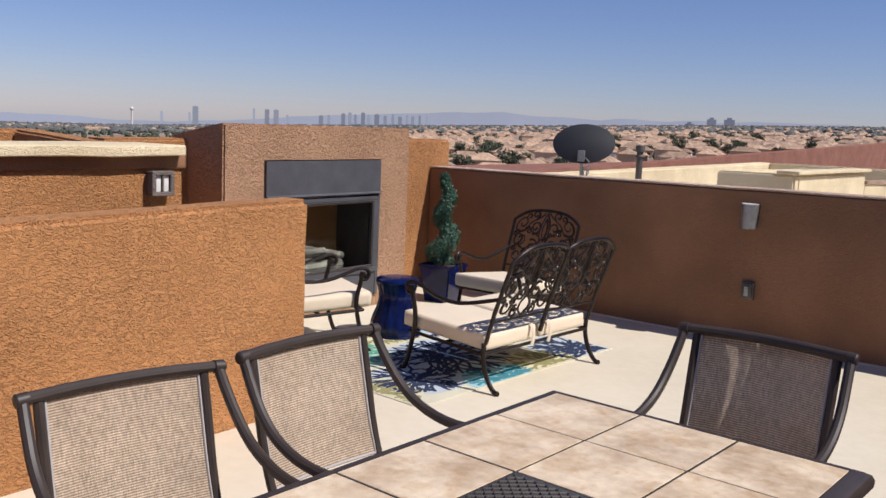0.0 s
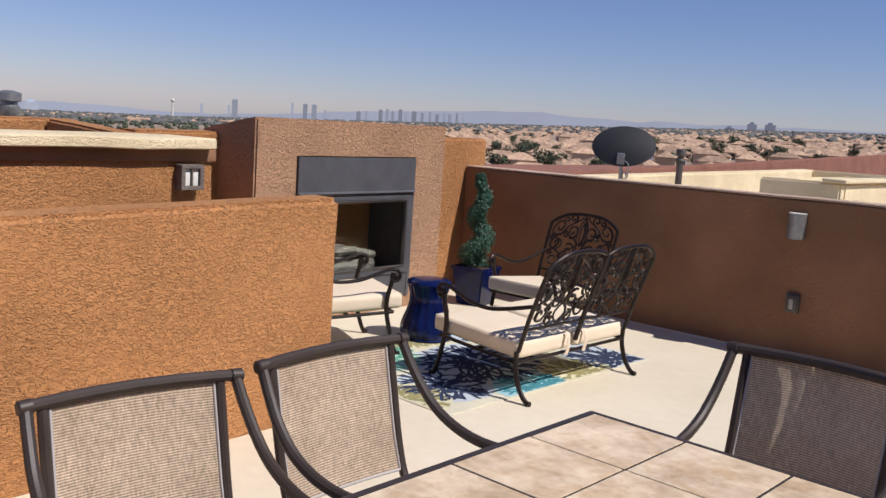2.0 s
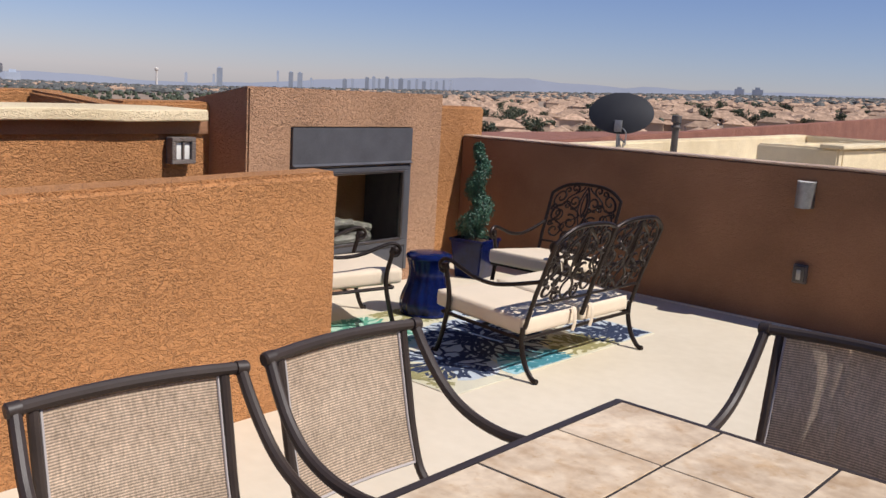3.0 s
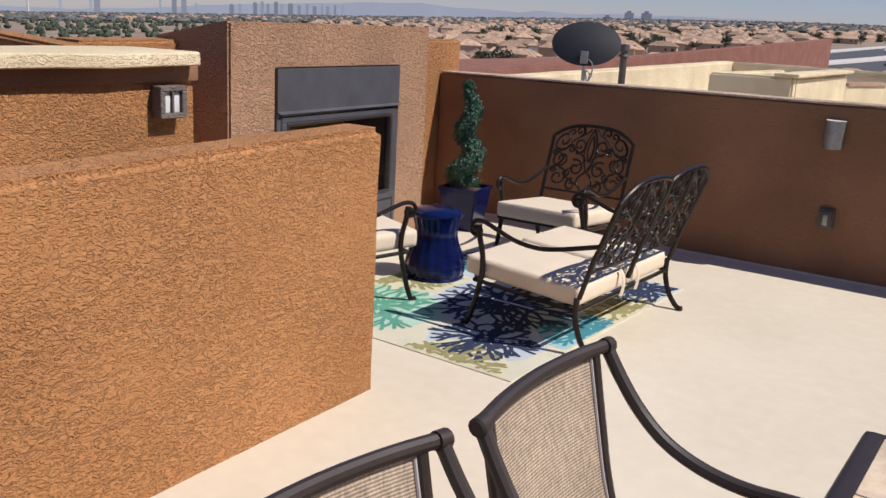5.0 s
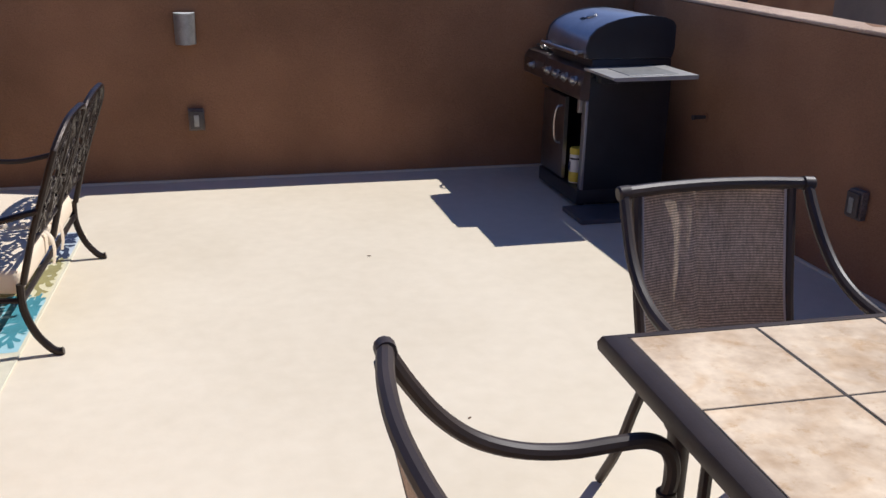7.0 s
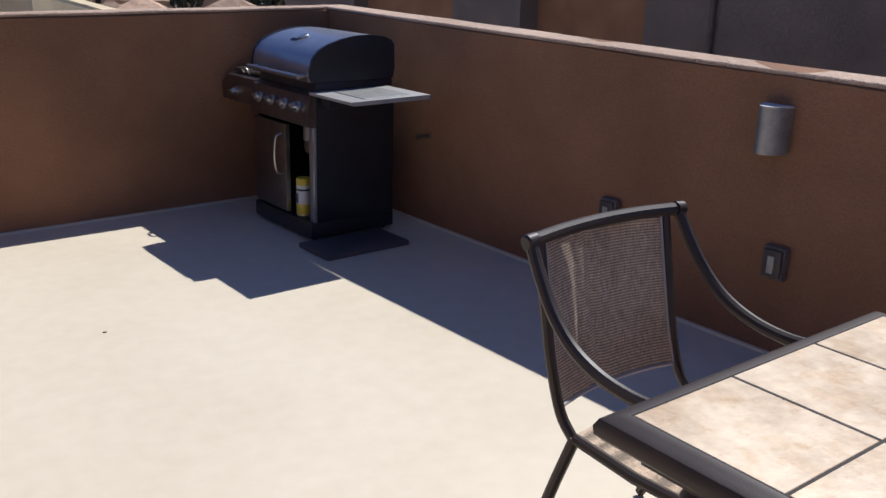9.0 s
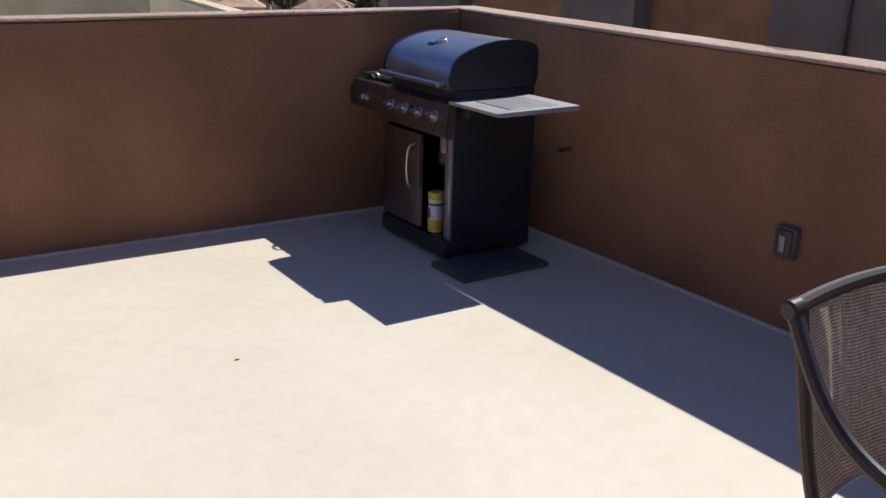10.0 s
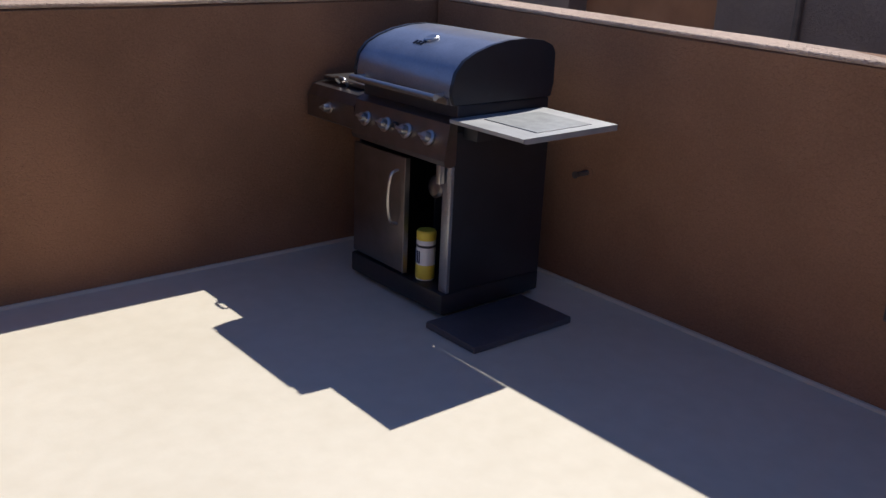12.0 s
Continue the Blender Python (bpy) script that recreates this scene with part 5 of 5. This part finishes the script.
def house(variant):
    h = thing("house", pose(0, 0, 0), "tan stucco house with a pink clay tile roof", "house", "suburban houses")
    w, d, e = ((14, 11, 3.4), (12, 13, 5.8), (17, 10, 3.6))[variant]

    def hip(x0, x1, y0, y1, z, rise_):
        o = 0.6
        bm = bmesh.new()
        x0, x1, y0, y1 = x0 - o, x1 + o, y0 - o, y1 + o
        s = min(x1 - x0, y1 - y0) / 2
        c = [bm.verts.new(v) for v in ((x0, y0, z), (x1, y0, z), (x1, y1, z), (x0, y1, z))]
        low = [bm.verts.new((v.co.x, v.co.y, z - 0.25)) for v in c]
        if x1 - x0 >= y1 - y0:
            r = [bm.verts.new((x0 + s * 0.9, (y0 + y1) / 2, z + rise_)), bm.verts.new((x1 - s * 0.9, (y0 + y1) / 2, z + rise_))]
            bm.faces.new((c[0], c[1], r[1], r[0])), bm.faces.new((c[2], c[3], r[0], r[1])), bm.faces.new((c[1], c[2], r[1])), bm.faces.new((c[3], c[0], r[0]))
        else:
            r = [bm.verts.new(((x0 + x1) / 2, y0 + s * 0.9, z + rise_)), bm.verts.new(((x0 + x1) / 2, y1 - s * 0.9, z + rise_))]
            bm.faces.new((c[1], c[2], r[1], r[0])), bm.faces.new((c[3], c[0], r[0], r[1])), bm.faces.new((c[0], c[1], r[0])), bm.faces.new((c[2], c[3], r[1]))
        for k in range(4):
            bm.faces.new((low[k], low[(k + 1) % 4], c[(k + 1) % 4], c[k]))
        bm.faces.new(low)
        return bm
    part("wall", box(-w / 2, w / 2, -d / 2, d / 2, -3, e), M_HOUSE, h, "", False)
    part("roof", hip(-w / 2, w / 2, -d / 2, d / 2, e, 2.6), M_ROOF, h, "pink clay tile hip roof", False)
    part("wing", box(w / 2 - 7, w / 2 - 1, -d / 2 - 5, -d / 2 - 0.01, -3, 3.0), M_HOUSE, h, "", False)
    part("roof", hip(w / 2 - 7, w / 2 - 1, -d / 2 - 5, -d / 2 + 2, 3.0, 2.0), M_ROOF, h, "", False)
    part("garage_door", box(w / 2 - 6.3, w / 2 - 1.7, -d / 2 - 5.08, -d / 2 - 5.0, 0.0, 2.2), M_WHITE, h, "pale garage door", False)
    for k, (x, z) in enumerate(((-w * 0.36, 1.0), (-w * 0.12, 1.0), (-w * 0.3, e - 1.9))):
        if k < 2 or e > 5:
            part("window", box(x - 0.8, x + 0.8, -d / 2 - 0.06, -d / 2 - 0.005, z, z + 1.3), M_GLASSDARK, h, "dark window", False)
            part("window", box(x - 0.8, x + 0.8, d / 2 + 0.005, d / 2 + 0.06, z, z + 1.3), M_GLASSDARK, h, "dark window", False)
    return h


def tree(seed):
    rnd = random.Random(seed)
    t = thing("tree", pose(0, 0, 0), "dusty green broad-crowned tree among the houses", "tree", "suburban trees")
    H = rnd.uniform(6, 9)
    bm = bmesh.new()
    tube([(0, 0, -2), (0.1, 0, 1.5), (0.2, 0.1, H * 0.5)], 0.2, 7, bm, radii=[0.3, 0.22, 0.12])
    for k in range(5):
        a = 2 * math.pi * k / 5 + rnd.uniform(-0.4, 0.4)
        tube([(0.12, 0, H * 0.28), (1.2 * math.cos(a), 1.2 * math.sin(a), H * 0.5), (2.2 * math.cos(a), 2.2 * math.sin(a), H * 0.72)], 0.07, 5, bm, radii=[0.11, 0.07, 0.03])
    part("trunk", bm, M_BARK, t)
    pts = []
    for k in range(11):
        c = Vector((rnd.gauss(0, 1.5), rnd.gauss(0, 1.5), H * rnd.uniform(0.45, 0.95)))
        rr = rnd.uniform(0.9, 1.7)
        for i in range(48):
            n = Vector((rnd.gauss(0, 1), rnd.gauss(0, 1), rnd.gauss(0, 0.8))).normalized()
            pts.append((c + n * rr * rnd.uniform(0.6, 1.05), n))
    bm = bmesh.new()
    leaf_cloud(pts, 0.85, rnd, bm)
    part("crown", bm, M_LEAF_FAR, t, "", False)
    return t


rnd = random.Random(11)
houses = [house(k) for k in range(3)]
trees = [tree(k) for k in range(4)]


def in_road(x, y):
    return 250 < y < 1100 and (-150 + 0.04 * (y - 330) < x < 5 + 0.09 * (y - 330)) or (abs(x - (24 + 0.055 * (y - 200))) < 18 and y < 1100)


made_h = made_t = 0
for r in (185, 207, 232, 260, 291, 326, 366, 410, 460, 515, 577, 646, 724, 811, 908):
    step = math.degrees(16.5 / r)
    az = -64.0 + rnd.uniform(0, step)
    while az < 47:
        x, y = at(az, r * rnd.uniform(0.985, 1.015))
        near_salmon = -75 < x < 60 and y < 130
        facing = -43 < az < 42
        if facing and not in_road(x, y) and not near_salmon and rnd.random() < 0.9 and made_h < 295 and (r < 520 or rnd.random() < 0.62):
            m = pose(x, y, land(x, y) + 1.0, 0, 0, -az + rnd.choice((0, 90, 180, 270)) + rnd.uniform(-12, 12))
            if made_h < 3:
                houses[made_h].matrix_basis = m
                houses[made_h].scale = (0.78, 0.78, 0.85)
            else:
                copy_thing(houses[rnd.randrange(3)], m).scale = (0.78, 0.78, 0.85)
            made_h += 1
        if facing and rnd.random() < 0.5 and made_t < 290:
            tx, ty = at(az + step * 0.5, r + rnd.uniform(-8, 8))
            if not in_road(tx, ty) and not (-75 < tx < 60 and ty < 130):
                s = rnd.uniform(0.7, 1.25)
                m = pose(tx, ty, land(tx, ty), 0, 0, rnd.uniform(0, 360))
                if made_t < 4:
                    o = trees[made_t]
                    o.matrix_basis = m
                else:
                    o = copy_thing(trees[rnd.randrange(4)], m)
                o.scale = (s, s, s * rnd.uniform(0.8, 1.1))
                made_t += 1
        az += step
for k in range(22):
    for sx in (-1, 1):
        y = 215 + k * 26
        x = 24 + 0.055 * (y - 200) + sx * rnd.uniform(11, 15)
        copy_thing(trees[rnd.randrange(4)], pose(x, y, land(x, y), 0, 0, rnd.uniform(0, 360))).scale = (0.9, 0.9, 0.75)


def car(paint, m):
    c = thing("car", m, "small parked car on the boulevard", "car", "cars on the boulevard")
    part("body", prism([(-2.2, 0.35), (-2.2, 0.8), (-1.3, 0.95), (-0.7, 1.45), (0.9, 1.45), (1.5, 0.95), (2.2, 0.85), (2.25, 0.35)], "y", -0.85, 0.85), paint, c, "", False)
    for x in (-1.35, 1.4):
        for s in (-0.8, 0.8):
            part("wheel", lathe([(0.33, -0.1), (0.33, 0.1)], 14), M_BLACK, c).matrix_basis = pose(x, s, 0.33, 90, 0, 0)
    return c


for k, (x, y) in enumerate(((-100, 370), (-96, 455), (-58, 400), (-52, 520), (-88, 600), (-40, 640))):
    car((M_BLACK, M_WHITE, M_DARKMETAL)[k % 3], pose(x, y, land(x, y) + 0.91, 0, 0, 84))

# farther roofs and trees, too many to tell apart
rnd = random.Random(23)
bm = bmesh.new()
for k in range(3000):
    az, r = rnd.uniform(-66, 48), 540 + 2700 * rnd.random() ** 1.5
    x, y = at(az, r)
    if in_road(x, y) or (az < -42 and (r < 1700 or rnd.random() < 0.3)):
        continue
    z = land(x, y)
    w, d, a = rnd.uniform(5, 8.5), rnd.uniform(4, 6.5), rnd.uniform(0, 3.14)
    ca, sa = math.cos(a), math.sin(a)
    P = lambda u, v, q: bm.verts.new((x + u * ca - v * sa, y + u * sa + v * ca, z + q))
    lo = [P(-w, -d, 0), P(w, -d, 0), P(w, d, 0), P(-w, d, 0)]
    hi = [P(-w, -d, 3.5), P(w, -d, 3.5), P(w, d, 3.5), P(-w, d, 3.5)]
    t = [P(-w * 0.5, 0, 6), P(w * 0.5, 0, 6)]
    for i in range(4):
        bm.faces.new((lo[i], lo[(i + 1) % 4], hi[(i + 1) % 4], hi[i]))
    bm.faces.new((hi[0], hi[1], t[1], t[0])), bm.faces.new((hi[2], hi[3], t[0], t[1])), bm.faces.new((hi[1], hi[2], t[1])), bm.faces.new((hi[3], hi[0], t[0]))
tagged(part("far_houses", bm, M_ROOF, None, "", False), "pink roofed houses far across the valley", "houses", "", "stuff")


def tree_clumps(name, count, near, far, size, squat, material, label):
    verts, faces = [], []
    for k in range(count):
        az = rnd.uniform(-82, 55)
        r = near + (far - near) * rnd.random() ** 0.8
        if az > -38 and r < 1300 and rnd.random() < 0.75:
            continue
        x, y = at(az, r)
        if in_road(x, y):
            continue
        z, s = land(x, y), rnd.uniform(2.0, 4.6) * size
        n0 = len(verts)
        for h_, q_ in ((0.0, 0.8), (0.7, 1.05), (1.3, 0.6)):
            for i in range(6):
                a = 2 * math.pi * i / 6 + k
                j = s * q_ * rnd.uniform(0.6, 1.25)
                verts.append((x + j * math.cos(a), y + j * math.sin(a), z + s * h_ * squat * rnd.uniform(0.7, 1.15)))
        verts.append((x, y, z + s * squat * rnd.uniform(1.3, 1.7)))
        for ring in range(2):
            for i in range(6):
                a, b = n0 + ring * 6 + i, n0 + ring * 6 + (i + 1) % 6
                faces.append((a, b, b + 6, a + 6))
        for i in range(6):
            faces.append((n0 + 12 + i, n0 + 12 + (i + 1) % 6, n0 + 18))
    me = bpy.data.meshes.new(name)
    me.from_pydata(verts, [], faces)
    me.materials.append(material)
    tagged(new(name, me), label, "trees", "", "stuff")


tree_clumps("far_trees", 3000, 420, 1500, 0.8, 1.0, M_LEAF_FAR, "dark green trees scattered across the valley")
# the far clumps take the haze-tinted leaf colour
tree_clumps("haze_tinted_trees", 9000, 1300, 4500, 2.1, 0.55, M_LEAF_HAZE, "far valley trees with haze painted into their grey-green colour")


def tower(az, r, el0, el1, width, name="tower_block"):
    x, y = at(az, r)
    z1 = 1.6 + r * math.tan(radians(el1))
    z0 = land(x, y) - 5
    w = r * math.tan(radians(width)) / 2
    t = thing(name, pose(x, y, z0, 0, 0, -az), "high-rise painted in haze blue on the distant city skyline", "tower", "city skyline")
    # haze on the blocks comes only from their painted colour
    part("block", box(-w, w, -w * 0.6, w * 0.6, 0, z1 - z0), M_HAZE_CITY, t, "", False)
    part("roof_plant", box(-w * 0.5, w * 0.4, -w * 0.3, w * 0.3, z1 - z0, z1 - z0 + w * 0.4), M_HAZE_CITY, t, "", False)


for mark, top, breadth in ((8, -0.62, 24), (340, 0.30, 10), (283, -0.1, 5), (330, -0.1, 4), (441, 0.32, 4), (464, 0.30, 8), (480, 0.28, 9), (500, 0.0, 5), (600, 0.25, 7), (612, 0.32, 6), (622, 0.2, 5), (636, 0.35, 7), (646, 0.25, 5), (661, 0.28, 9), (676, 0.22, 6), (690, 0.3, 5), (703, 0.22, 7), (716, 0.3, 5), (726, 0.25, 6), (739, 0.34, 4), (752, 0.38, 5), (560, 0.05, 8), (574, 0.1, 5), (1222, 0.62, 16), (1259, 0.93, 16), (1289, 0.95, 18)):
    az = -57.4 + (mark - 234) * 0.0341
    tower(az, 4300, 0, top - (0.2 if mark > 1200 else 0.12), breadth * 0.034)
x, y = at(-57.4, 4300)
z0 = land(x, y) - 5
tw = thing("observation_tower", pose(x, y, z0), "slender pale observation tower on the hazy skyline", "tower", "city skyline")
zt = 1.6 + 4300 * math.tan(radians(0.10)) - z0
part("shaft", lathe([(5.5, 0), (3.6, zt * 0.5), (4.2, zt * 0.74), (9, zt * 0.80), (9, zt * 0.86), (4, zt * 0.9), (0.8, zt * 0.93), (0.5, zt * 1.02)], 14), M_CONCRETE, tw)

bm = bmesh.new()
rows = []
for i in range(181):
    az = -110 + i
    x0, y0 = at(az, 4560)
    x1, y1 = at(az, 4820)
    peak = 0.82 * math.exp(-((az + 36) / 7.0) ** 2) + 0.55 * math.exp(-((az + 46) / 6) ** 2) + 0.55 * math.exp(-((az + 64) / 9) ** 2) + 0.30 * math.exp(-((az + 22) / 7) ** 2)
    el = rise(az) - 0.25 + peak * 1.0 + 0.20 * noise.noise(Vector((az * 0.35, 3, 0))) + 0.09 * noise.noise(Vector((az * 1.3, 7, 0)))
    zc = 1.6 + 4700 * math.tan(radians(el))
    rows.append([bm.verts.new((x0, y0, land(x0, y0) - 6)), bm.verts.new(((x0 + x1) / 2, (y0 + y1) / 2, zc)), bm.verts.new((x1, y1, land(x1, y1) - 40))])
for a, b in zip(rows, rows[1:]):
    for k in range(2):
        bm.faces.new((a[k], a[k + 1], b[k + 1], b[k]))
# ridge drawn in the haze-painted blue-grey
structure("backdrop_mountains", bm, M_HAZE, "desert mountains painted blue-grey with haze on the horizon", "mountains")
